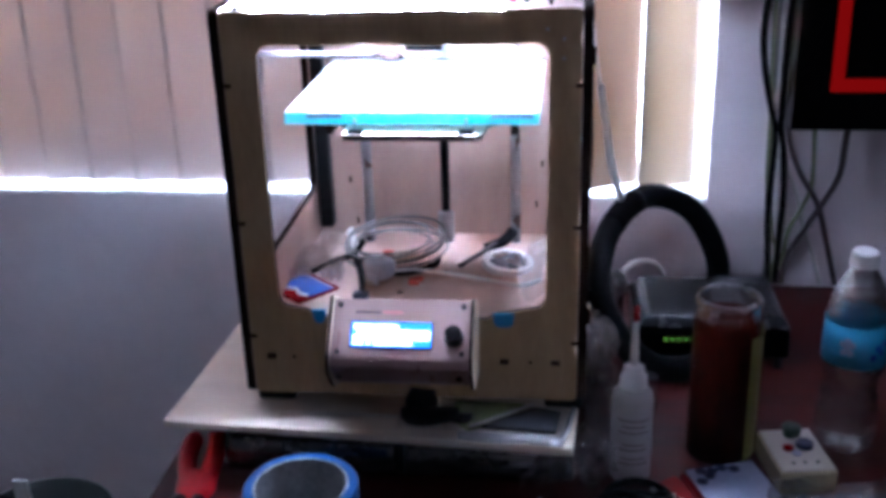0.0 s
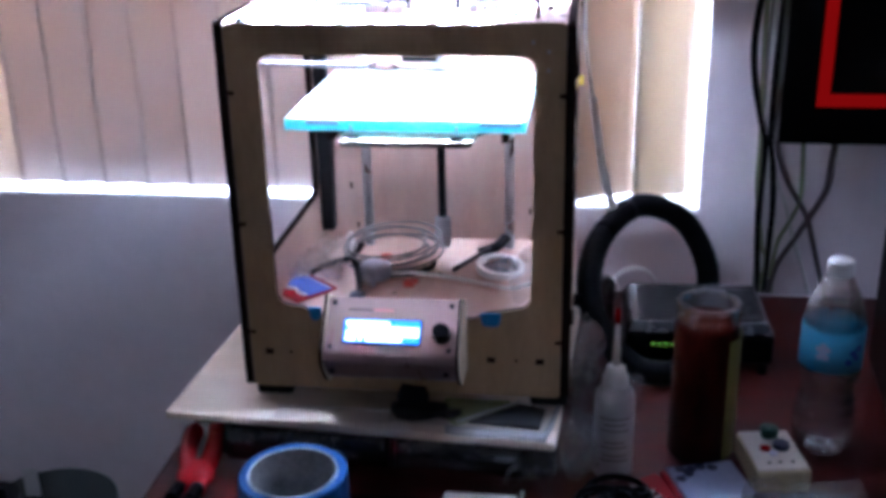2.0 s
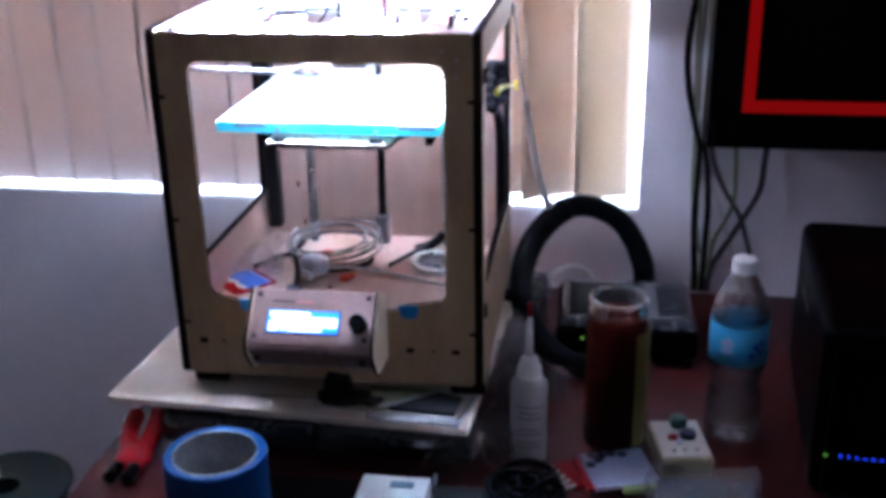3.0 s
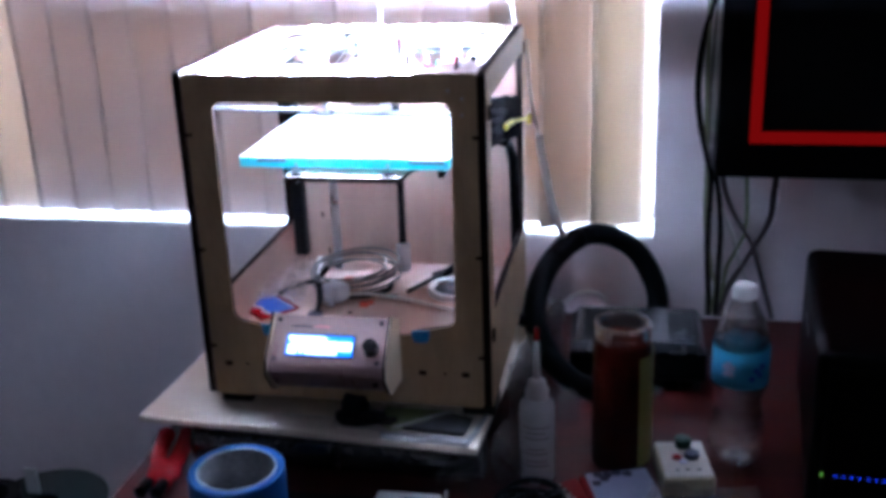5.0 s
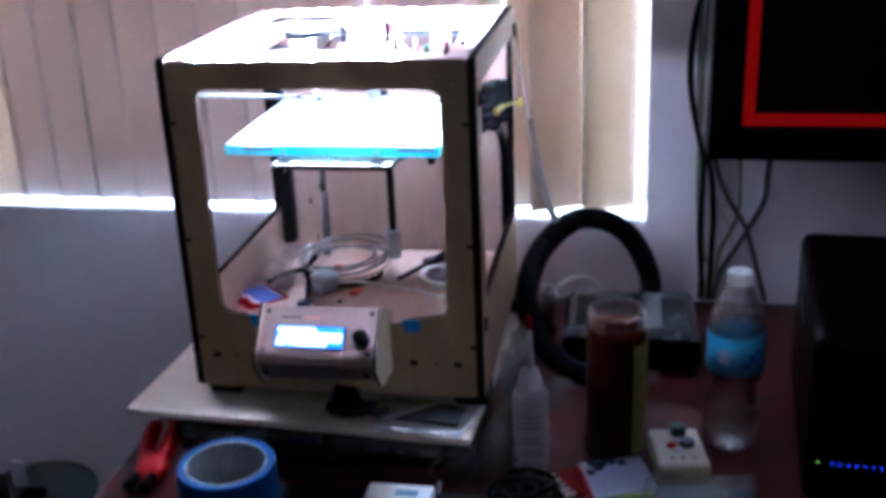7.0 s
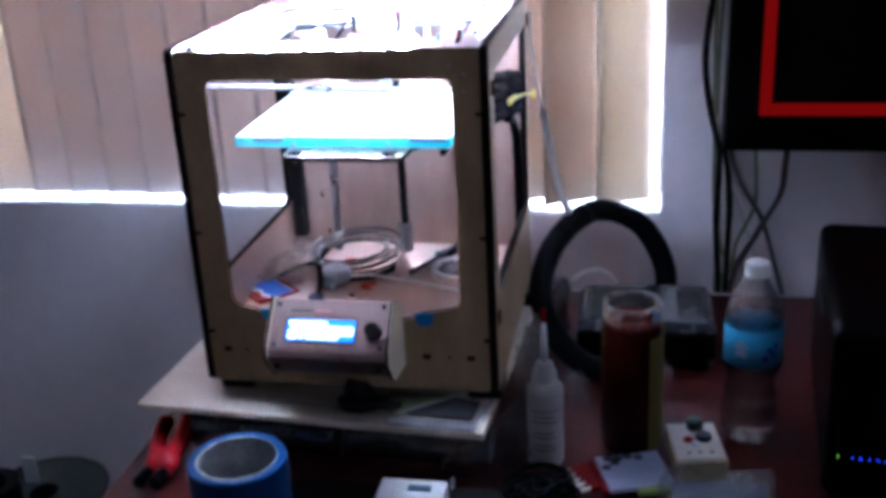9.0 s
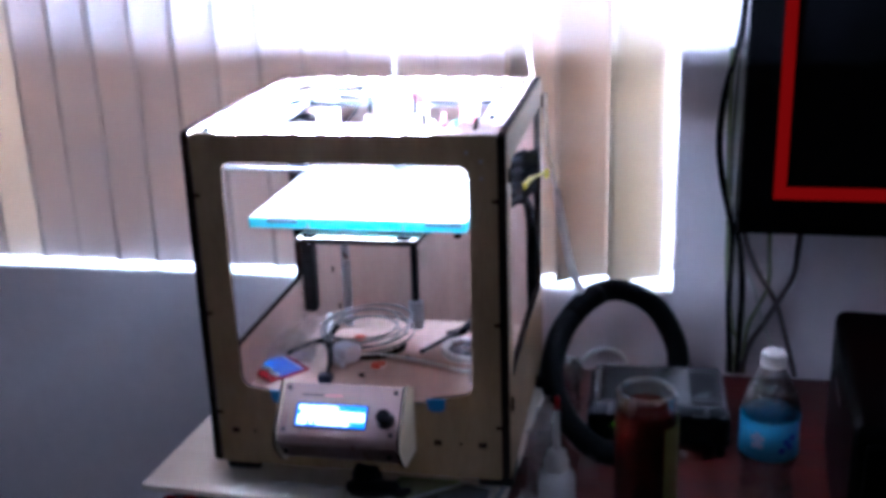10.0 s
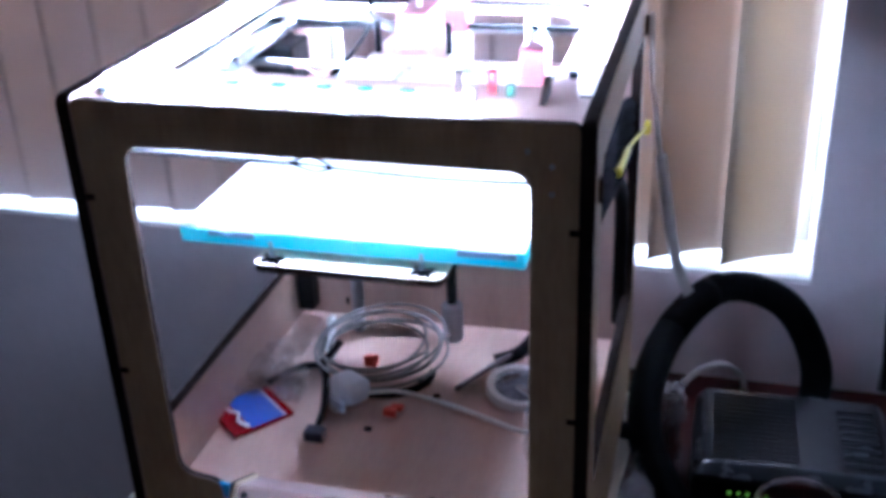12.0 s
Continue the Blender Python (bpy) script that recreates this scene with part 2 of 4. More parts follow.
# plywood brightened to cream: diode light on the cheeks is in the colour
LIT_CHEEK = surf("lit_cheek_plywood", (0.74, 0.62, 0.42), (0.66, 0.54, 0.35), 8, 0.5, stretch=(1, 5, 1))
LOOM = surf("ribbed_loom_black", (0.0055, 0.0065, 0.009), (0.003, 0.0036, 0.005), 30, 0.75, spec=0.06)
CASE_BLACK = surf("case_black", (0.0022, 0.0022, 0.0026), (0.0014, 0.0014, 0.0016), 8, 0.3, spec=0.02)
BLUISH = surf("bluish_white_plastic", (0.62, 0.66, 0.74), (0.52, 0.56, 0.66), 15, 0.35)
BLUE_GREY = surf("blue_grey_mark", (0.20, 0.30, 0.42), (0.12, 0.19, 0.30), 60, 0.4)
DARK_STEEL = surf("dark_steel", (0.16, 0.165, 0.18), (0.10, 0.10, 0.115), 30, 0.35, metal=1.0)
GREY_PVC = surf("light_grey_cable", (0.66, 0.64, 0.61), (0.56, 0.54, 0.51), 30, 0.45)
BROWN_CABLE = surf("brown_cable", (0.075, 0.055, 0.06), (0.05, 0.038, 0.042), 30, 0.5)
NAVY = surf("navy_plastic", (0.012, 0.02, 0.06), (0.008, 0.014, 0.045), 20, 0.35)
LED_SOFT = glow("white_led_far", (0.88, 0.92, 1.0), 0.65 * LED)
LED_GREEN = glow("green_led", (0.45, 1.0, 0.10), 0.4)
LED_BLUE = glow("blue_led", (0.06, 0.10, 1.0), 0.9)


# ---- mesh helpers ----
def part(name, bm, material, parent=None, label="", smooth=False):
    """Link a bmesh as one mesh object, under a thing or a part when one is given."""
    me = bpy.data.meshes.new(name)
    bmesh.ops.recalc_face_normals(bm, faces=bm.faces)
    bm.to_mesh(me)
    bm.free()
    for f in me.polygons:
        f.use_smooth = smooth
    for m in material if isinstance(material, (list, tuple)) else (material,):
        me.materials.append(m)
    ob = new(name, me)
    if parent:
        ob.parent = parent
    if label:
        ob["label"] = label
    return ob


def thing(name, label, category, m=None, group="", kind=""):
    ob = new(name)
    ob.empty_display_size = 0.02
    if m is not None:
        ob.matrix_world = m
    return tagged(ob, label, category, group, kind)


def box(x0, x1, y0, y1, z0, z1, bevel=0.0, seg=2, bm=None):
    b = bmesh.new()
    bmesh.ops.create_cube(b, size=1)
    bmesh.ops.transform(b, matrix=Matrix.LocRotScale(((x0 + x1) / 2, (y0 + y1) / 2, (z0 + z1) / 2), None, (x1 - x0, y1 - y0, z1 - z0)), verts=b.verts)
    if bevel:
        bmesh.ops.bevel(b, geom=b.edges[:], offset=bevel, segments=seg, affect="EDGES", profile=0.5)
    return joined(bm, b)


def joined(bm, b):
    if bm is None:
        return b
    me = bpy.data.meshes.new("tmp")
    b.to_mesh(me)
    b.free()
    bm.from_mesh(me)
    bpy.data.meshes.remove(me)
    return bm


def cyl(p, q, r, seg=20, bm=None, r2=None, bevel=0.0):
    p, q = Vector(p), Vector(q)
    b = bmesh.new()
    bmesh.ops.create_cone(b, cap_ends=True, segments=seg, radius1=r, radius2=r if r2 is None else r2, depth=(q - p).length)
    if bevel:
        bmesh.ops.bevel(b, geom=[e for e in b.edges if abs(e.verts[0].co.z - e.verts[1].co.z) < 1e-6], offset=bevel, segments=2, affect="EDGES")
    turn = (q - p).to_track_quat("Z", "Y").to_matrix().to_4x4()
    bmesh.ops.transform(b, matrix=Matrix.Translation((p + q) / 2) @ turn, verts=b.verts)
    return joined(bm, b)


def lathe(profile, seg=40, bm=None):
    """Turn a list of (radius, height) round z."""
    b = bmesh.new()
    rings = []
    for r, z in profile:
        if r < 1e-5:
            rings.append([b.verts.new((0, 0, z))])
        else:
            rings.append([b.verts.new((r * math.cos(2 * math.pi * i / seg), r * math.sin(2 * math.pi * i / seg), z)) for i in range(seg)])
    for a, c in zip(rings, rings[1:]):
        for i in range(seg):
            j = (i + 1) % seg
            if len(a) == 1 and len(c) > 1:
                b.faces.new((a[0], c[j], c[i]))
            elif len(c) == 1 and len(a) > 1:
                b.faces.new((a[i], a[j], c[0]))
            elif len(a) > 1:
                b.faces.new((a[i], a[j], c[j], c[i]))
    return joined(bm, b)


def spline(points, steps=8, closed=False):
    p = [Vector(v) for v in points]
    n, out = len(p), []
    for i in range(n if closed else n - 1):
        a, b, c, d = (p[(i + k) % n] if closed else p[min(max(i + k, 0), n - 1)] for k in (-1, 0, 1, 2))
        for s in range(steps):
            t = s / steps
            out.append(0.5 * ((2 * b) + (c - a) * t + (2 * a - 5 * b + 4 * c - d) * t * t + (3 * b - a - 3 * c + d) * t ** 3))
    if not closed:
        out.append(p[-1])
    return out


def sweep(points, r, seg=8, steps=8, closed=False, flat=1.0, bm=None, smooth_path=True, rib=0.0):
    """A tube of radius r along a smooth line; flat squeezes its section, rib swells every other ring."""
    path = spline(points, steps, closed) if smooth_path else [Vector(v) for v in points]
    b = bmesh.new()
    n = len(path)
    up, rings = None, []
    for i, p in enumerate(path):
        nxt = path[(i + 1) % n] if closed or i < n - 1 else p
        prv = path[i - 1] if closed or i else p
        d = (nxt - prv).normalized()
        if up is None:
            up = d.orthogonal().normalized()
        up = (up - d * up.dot(d)).normalized()
        side = d.cross(up)
        ri = r * (1 + rib * (i % 2))
        rings.append([b.verts.new(p + ri * (math.cos(2 * math.pi * k / seg) * up + flat * math.sin(2 * math.pi * k / seg) * side)) for k in range(seg)])
    for i in range(n if closed else n - 1):
        a, c = rings[i], rings[(i + 1) % n]
        for k in range(seg):
            b.faces.new((a[k], a[(k + 1) % seg], c[(k + 1) % seg], c[k]))
    if not closed:
        b.faces.new(rings[0][::-1])
        b.faces.new(rings[-1])
    return joined(bm, b)


def arc(cx, cz, r, a0, a1, n=5):
    return [(cx + r * math.cos(radians(a0 + (a1 - a0) * i / n)), cz + r * math.sin(radians(a0 + (a1 - a0) * i / n))) for i in range(n + 1)]


def plate(outer, hole, depth, axis="y", at=0.0, edge_index=1):
    """A sheet of the outline outer with one hole, both lists of (u, v); the cut edges take material slot 1."""
    b = bmesh.new()

    def put(u, v, w):
        return b.verts.new({"y": (u, w, v), "x": (w, u, v), "z": (u, v, w)}[axis])

    loops = []
    for w in (at, at + depth):
        edges = []
        for outline in (outer, hole):
            if outline:
                vs = [put(u, v, w) for u, v in outline]
                edges.append((vs, [b.edges.new((vs[i], vs[(i + 1) % len(vs)])) for i in range(len(vs))]))
        bmesh.ops.triangle_fill(b, use_beauty=True, edges=[e for _, es in edges for e in es])
        loops.append([vs for vs, _ in edges])
    for a, c in zip(*loops):
        for i in range(len(a)):
            f = b.faces.new((a[i], a[(i + 1) % len(a)], c[(i + 1) % len(a)], c[i]))
            f.material_index = edge_index
    return b


def rounded(u0, u1, v0, v1, r):
    return arc(u1 - r, v1 - r, r, 0, 90) + arc(u0 + r, v1 - r, r, 90, 180) + arc(u0 + r, v0 + r, r, 180, 270) + arc(u1 - r, v0 + r, r, 270, 360)


def crumple(bm, amount, scale, seed=0):
    for v in bm.verts:
        v.co += Vector(noise.noise_vector(v.co * scale + Vector((seed, seed * 2, 0)))) * amount
    return bm


def extrude_yz(profile, x0, x1):
    b = bmesh.new()
    a, c = [[b.verts.new((x, y, z)) for y, z in profile] for x in (x0, x1)]
    n = len(profile)
    b.faces.new(a)
    b.faces.new(c[::-1])
    for i in range(n):
        b.faces.new((a[i], c[i], c[(i + 1) % n], a[(i + 1) % n]))
    return b


# ---- the room ----
wall_n = bmesh.new()
for x0, x1, z0, z1 in ((-2.6, -1.9, 0, 2.5), (-1.9, 0, 0, 0.860), (-1.9, 0, 2.15, 2.5), (0, 1.6, 0, 2.5)):
    box(x0, x1, 0, 0.16, z0, z1, bm=wall_n)
ob = part("wall_north", wall_n, PLASTER)
ob.matrix_world = WALL
tagged(ob, "lavender white textured plaster wall with a window", "wall", kind="structure")
# walls out of view: east kept pale as a reflector, the others dark
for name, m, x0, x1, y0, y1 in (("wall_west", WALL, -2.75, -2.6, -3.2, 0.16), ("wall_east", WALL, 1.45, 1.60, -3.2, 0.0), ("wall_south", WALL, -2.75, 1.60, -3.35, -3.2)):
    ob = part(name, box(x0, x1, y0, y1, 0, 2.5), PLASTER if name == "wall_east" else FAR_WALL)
    ob.matrix_world = m
    tagged(ob, "unseen plaster wall, toned to set the bounced light", "wall", kind="structure")
ob = part("floor", box(-2.75, 1.60, -3.35, 0.16, -0.1, 0), CARPET)
ob.matrix_world = WALL
tagged(ob, "brown carpeted floor, darkened to cut bounced light", "floor", kind="structure")
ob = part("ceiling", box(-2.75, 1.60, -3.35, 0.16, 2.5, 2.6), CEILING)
ob.matrix_world = WALL
tagged(ob, "unseen ceiling, darkened to cut bounced light", "ceiling", kind="structure")

win = thing("window_1", "wide window behind a vertical blind", "window", WALL, kind="structure")
wf = box(-1.9, -1.87, 0.11, 0.15, 0.860, 2.15, 0.003)
for a in ((-0.02, 0, 0.11, 0.15, 0.860, 2.15), (-1.87, -0.02, 0.11, 0.15, 0.860, 0.885), (-1.87, -0.02, 0.11, 0.15, 2.12, 2.15), (-0.96, -0.93, 0.11, 0.15, 0.885, 2.12)):
    box(*a, 0.003, bm=wf)
part("window_frame", wf, WHITE, win)
for x0, x1 in ((-1.87, -0.96), (-0.93, -0.02)):
    p = part("pane", box(x0, x1, 0.128, 0.132, 0.885, 2.12), GLASS, win)
    p.visible_shadow = False
part("window_sill", box(-1.9, 0, 0.002, 0.11, 0.860, 0.864), WHITE, win, "white painted sill")
ob = part("backdrop", box(-4.5, 2.5, 0.9, 0.92, -0.3, 4.5), DAYLIGHT)
ob.matrix_world = WALL
tagged(ob, "bright overexposed daylight outside the window", "backdrop", kind="structure")

blind = thing("vertical_blind", "beige vinyl vertical blind, closed, lit from behind", "blind", WALL)


def slat(x, turn, vinyl=SLAT, width=0.1):
    b = bmesh.new()
    cols = []
    for k in range(9):
        s = (k / 8 - 0.5)
        u, v = s * width, 0.0045 * (1 - (2 * s) ** 2)
        cols.append([b.verts.new((u, v + w, z)) for w in (0, 0.0009) for z in (0.873, 2.149)])
    for a, c in zip(cols, cols[1:]):
        b.faces.new((a[0], a[1], c[1], c[0]))
        b.faces.new((a[2], c[2], c[3], a[3]))
        b.faces.new((a[0], c[0], c[2], a[2]))
        b.faces.new((a[1], a[3], c[3], c[1]))
    for a in (cols[0], cols[-1]):
        b.faces.new((a[0], a[2], a[3], a[1]))
    o = part("slat", b, vinyl, blind, smooth=True)
    o.matrix_local = pose(x, 0.024, 0, 0, 0, turn)


# right-hand slats and slat 12 carry their light and shade in the vinyl colour
slat(-0.0600, 28, LIT_SLAT, 0.094)
slat(-0.1430, 28, SHADED_SLAT, 0.096)
slat(-0.222, 24, SHADED_SLAT, 0.09)
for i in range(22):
    slat(-0.2640 - 0.0735 * i, 5 + random.uniform(-1.5, 1.5), BACKLIT_SLAT if i == 12 else SLAT, 0.0785)

# ---- table and board ----
table = thing("desk", "mahogany red wooden desk top against the window wall", "desk")
part("desktop", box(-0.285, 1.35, -0.34, 0.538, TABLE - 0.028, TABLE, 0.003), MAHOGANY, table)
for x in (-0.25, 1.28):
    part("panel_leg", box(x - 0.014, x + 0.014, -0.30, 0.52, 0, TABLE - 0.028, 0.002), MAHOGANY, table)
part("back_panel", box(-0.236, 1.266, 0.43, 0.448, 0.25, TABLE - 0.028, 0.002), MAHOGANY, table)
ob = part("plywood_board", box(0, 0.437, 0, 0.42, BOARD - 0.009, BOARD, 0.0015), PALE_PLY)
ob.matrix_world = pose(-0.270, -0.021, 0, 0, 0, -3.8)
tagged(ob, "pale plywood board raised above the desk under the printer", "board")


# ---- the printer ----
P = thing("desktop_3d_printer", "laser-cut plywood desktop printer with a brightly lit slab bed", "printer")
HW, DEP, BOT, T, TS = 0.1785, 0.352, 0.839, 0.006, 0.0095
front_hole = arc(0.125, 1.194, 0.014, 0, 90) + arc(-0.122, 1.195, 0.014, 90, 180) + [(-0.1365, 1.10), (-0.1365, 1.0)] + arc(-0.122, 0.952, 0.014, 180, 270) \
    + [(-0.108, 0.936), (-0.098, 0.929)] + [(0.078, 0.929), (0.09, 0.936)] + arc(0.124, 0.955, 0.013, 270, 360)
front = part("front_panel", plate(rounded(-HW + TS + 0.0004, HW - TS - 0.0004, BOT, TOP, 0.005), front_hole, T), (PLY, BURNT), P)


def tenon(x, z, w=0.009, h=0.006):
    part("tenon", box(x - w / 2, x + w / 2, -0.0008, 0.003, z - h / 2, z + h / 2), BURNT, front)


for x in (-0.149, 0.095, 0.147):
    tenon(x, 0.882)
for x in (-0.125, 0.122):
    b = cyl((x, -0.0006, 0.882), (x, 0.003, 0.882), 0.0018, 10)
    part("screw_hole", b, BURNT, front)
for s in (-1, 1):
    for z in (0.905, 1.03, 1.17):
        part("tenon", box(s * (HW - 0.011) - 0.0045, s * (HW - 0.011) + 0.0045, -0.0008, 0.003, z - 0.002, z + 0.002), BURNT, front)
for x, z in ((0.137, 1.222), (0.152, 1.195), (0.152, 1.213)):
    part("screw", cyl((x, -0.0012, z), (x, 0.002, z), 0.0016, 10), STEEL, front)
side_hole = rounded(0.030, 0.334, 0.952, 1.207, 0.012)
side_out = rounded(-0.0012, DEP, BOT, TOP + 0.002, 0.007)
for s in (-1, 1):
    sb = plate(side_out, side_hole, TS, "x", -HW if s < 0 else HW - TS)
    for f in sb.faces:
        if all(abs(abs(v.co.x) - (HW - TS)) < 1e-5 for v in f.verts):
            f.material_index = 2
    sp = part("side_panel", sb, (PLY, BURNT, PLY_IN), P)
    for y, z in ((0.012, 1.195), (0.012, 0.93), (0.343, 1.21)):
        part("tenon", box(s * HW - 0.003, s * HW + 0.003, y - 0.003, y + 0.003, z - 0.008, z + 0.008, 0.0005), BURNT, sp)
part("back_panel", plate([(-HW + TS, BOT), (HW - TS, BOT), (HW - TS, TOP), (-HW + TS, TOP)], rounded(-0.115, 0.115, 1.17, 1.215, 0.01), T, "y", DEP - T - 0.001), (PLY_IN, BURNT), P)
for x, z in ((-0.126, 0.962), (-0.119, 0.905), (0.118, 0.93), (0.125, 0.985), (-0.06, 1.03)):
    part("tenon", box(x - 0.0016, x + 0.0016, DEP - T - 0.0025, DEP - T, z - 0.004, z + 0.004), BURNT, P)
part("bottom_panel", box(-HW + TS, HW - TS, T, DEP - T - 0.001, FLOOR_IN - T, FLOOR_IN), PLY_IN, P)
rim = part("top_panel", plate([(-HW + TS, T), (HW - TS, T), (HW - TS, DEP - T - 0.001), (-HW + TS, DEP - T - 0.001)], rounded(-0.138, 0.138, 0.078, 0.310, 0.012), 0.005, "z", TOP - 0.008), (PLY_IN, BURNT), P)
for x, y in ((-0.158, 0.024), (-0.158, 0.32), (0.158, 0.32), (0.150, 0.10), (0.150, 0.2), (0.150, 0.15)):
    part("screw", cyl((x, y, TOP - 0.003), (x, y, TOP + 0.0015), 0.0035, 12), BLACK, rim)
for y in (0.06, 0.13, 0.22):
    part("slot", box(0.160, 0.172, y - 0.0012, y + 0.0012, TOP - 0.0035, TOP - 0.0024), BURNT, rim)
for x in (-HW + 0.022, HW - 0.022):
    for y in (0.050, DEP - 0.03):
        part("foot", box(x - 0.021, x + 0.021, y - 0.022, y + 0.022, BOARD, BOT + 0.001, 0.004), BLACK, P, "black rubber foot")

# light strips round the inside of the top opening
strip = part("light_strip", box(-0.150, 0.095, 0.0125, 0.0205, TOP - 0.0028, TOP - 0.0012), WHITE, P, "white strip of lit diodes")
for i in range(8):
    x = -0.132 + 0.031 * i
    part("diode", box(x - 0.009, x + 0.009, 0.0132, 0.0198, TOP - 0.0014, TOP + 0.003, 0.0008), LED_TOP, strip)
strip = part("light_strip", box(-0.128, 0.128, 0.0180, 0.0260, TOP - 0.0110, TOP - 0.0085), WHITE, P, "white strip of lit diodes")
part("lit_bar", box(-0.126, 0.126, 0.0190, 0.0250, TOP - 0.0126, TOP - 0.0109), LED_FRONT, strip)
strip = part("light_strip", box(-0.152, -0.144, 0.04, 0.31, TOP - 0.0028, TOP - 0.0012), WHITE, P, "white strip of lit diodes")
for i in range(8):
    y = 0.058 + 0.031 * i
    part("diode", box(-0.1513, -0.1447, y - 0.007, y + 0.007, TOP - 0.0014, TOP + 0.002, 0.0008), LED_TOP, strip)
strip = part("light_strip", box(-0.128, 0.128, 0.309, 0.317, TOP - 0.0110, TOP - 0.0085), WHITE, P, "white strip of lit diodes")
part("lit_bar", box(-0.126, 0.126, 0.310, 0.316, TOP - 0.0126, TOP - 0.0109), LED_SOFT, strip)

strip = part("light_strip", box(0.144, 0.152, 0.13, 0.31, TOP - 0.0028, TOP - 0.0012), WHITE, P, "white strip of lit diodes")
for i in range(6):
    y = 0.142 + 0.031 * i
    part("diode", box(0.1447, 0.1513, y - 0.007, y + 0.007, TOP - 0.0014, TOP + 0.002, 0.0008), LED_TOP, strip)
strip = part("light_strip", box(-0.135, 0.135, 0.324, 0.332, TOP - 0.0028, TOP - 0.0012), WHITE, P, "white strip of lit diodes")
for i in range(8):
    x = -0.110 + 0.031 * i
    part("diode", box(x - 0.007, x + 0.007, 0.3247, 0.3313, TOP - 0.0014, TOP + 0.002, 0.0008), LED_TOP, strip)

for s in (-1, 1):
    strip = part("light_strip", box(s * 0.142 - 0.004, s * 0.142 + 0.004, 0.075, 0.295, TOP - 0.0110, TOP - 0.0085), WHITE, P, "white strip of lit diodes")
    part("lit_bar", box(s * 0.142 - 0.003, s * 0.142 + 0.003, 0.077, 0.293, TOP - 0.0126, TOP - 0.0109), LED_SIDE, strip)

# build platform
slab = box(-0.124, 0.1285, 0.037, 0.280, 1.122, 1.135, 0.0008, 1)
for f in slab.faces:
    f.normal_update()
    f.material_index = 1 if abs(f.normal.z) < 0.3 else 0
bed = part("build_plate", slab, (ACRYLIC, CYAN_EDGE), P, "thick clear slab with cyan edges, brightly lit")
# bars that stand in for dark reflections in the slab's clear edge
for x0, x1 in ((-0.101, -0.066), (0.082, 0.123)):
    part("edge_reflection", box(x0, x1, 0.0352, 0.0368, 1.1290, 1.1342, 0.0005, 1), BLUE_GREY, bed)
arm = plate(arc(0.066, 0.034, 0.008, 270, 360) + [(0.076, 0.07), (0.112, 0.12), (0.112, 0.29), (-0.112, 0.29), (-0.112, 0.12), (-0.066, 0.07)] + arc(-0.058, 0.034, 0.008, 180, 270), None, 0.006, "z", 1.1085)
part("platform", arm, (PALE_PLY, BURNT), P)
for x in (-0.052, 0.058):
    for y in (0.032, 0.25):
        bolt = part("levelling_bolt", cyl((x, y, 1.106), (x, y, 1.130), 0.0015, 10), STEEL, P)
        nut = cyl((x, y, 1.1148), (x, y, 1.1195), 0.0042, 10, r2=0.0028)
        for a in (25, -35):
            wing = box(-0.0085, 0.0085, -0.0011, 0.0011, 1.1148, 1.1185, 0.0005, 1)
            bmesh.ops.transform(wing, matrix=pose(x, y, 0, 0, 0, a), verts=wing.verts)
            joined(nut, wing)
        part("wing_nut", nut, DARK_CABLE, bolt)
for x in (-0.10, 0.10):
    part("bracket", box(x - 0.004, x + 0.004, 0.13, 0.335, 1.085, 1.108, 0.001), BURNT, P)
for x in (-0.098, 0.092):
    part("guide_rod", cyl((x, 0.318, FLOOR_IN), (x, 0.318, TOP - 0.01), 0.006, 20), STEEL, P, smooth=True)
part("lead_screw", cyl((0.002, 0.318, 0.93), (0.002, 0.318, 1.16), 0.0055, 16), DARK_CABLE, P, smooth=True)
part("coupling", cyl((0.002, 0.318, FLOOR_IN), (0.002, 0.318, 0.928), 0.0105, 20, bevel=0.001), STEEL, P)
part("cable_duct", box(-0.164, -0.146, 0.315, 0.335, 0.905, 1.20, 0.003), BLACK, P, "black cable duct")
part("motor", box(-0.168, -0.13, 0.285, 0.330, 1.158, 1.196, 0.003), BLACK, P)
# gantry
for p, q, r in (((-0.165, 0.06, 1.212), (0.165, 0.06, 1.212), 0.004), ((-0.165, 0.305, 1.212), (0.165, 0.305, 1.212), 0.004), ((-0.152, 0.03, 1.206), (-0.152, 0.34, 1.206), 0.0075), ((-0.133, 0.16, 1.214), (-0.133, 0.33, 1.214), 0.006),
                ((0.150, 0.03, 1.200), (0.150, 0.34, 1.200), 0.004), ((-0.15, 0.205, 1.206), (0.15, 0.205, 1.206), 0.003), ((0.015, 0.06, 1.218), (0.015, 0.305, 1.218), 0.003)):
    part("gantry_rod", cyl(p, q, r, 14), STEEL, P, smooth=True)
for p, q in (((-0.16, 0.066, 1.2165), (0.16, 0.066, 1.2165)), ((-0.16, 0.298, 1.2165), (0.16, 0.298, 1.2165)), ((0.144, 0.05, 1.205), (0.144, 0.32, 1.205))):
    part("drive_belt", sweep([p, q], 0.003, 4, 2, flat=0.4), DARK_CABLE, P)
for x, y in ((-0.150, 0.205), (0.150, 0.205)):
    part("sliding_block", box(x - 0.012, x + 0.012, y - 0.016, y + 0.016, 1.188, 1.226, 0.002), PALE_PLY, P)
for x, y in ((0.015, 0.06), (0.015, 0.305)):
    part("sliding_block", box(x - 0.016, x + 0.016, y - 0.010, y + 0.010, 1.198, 1.234, 0.002), PINK, P, "pink red block")
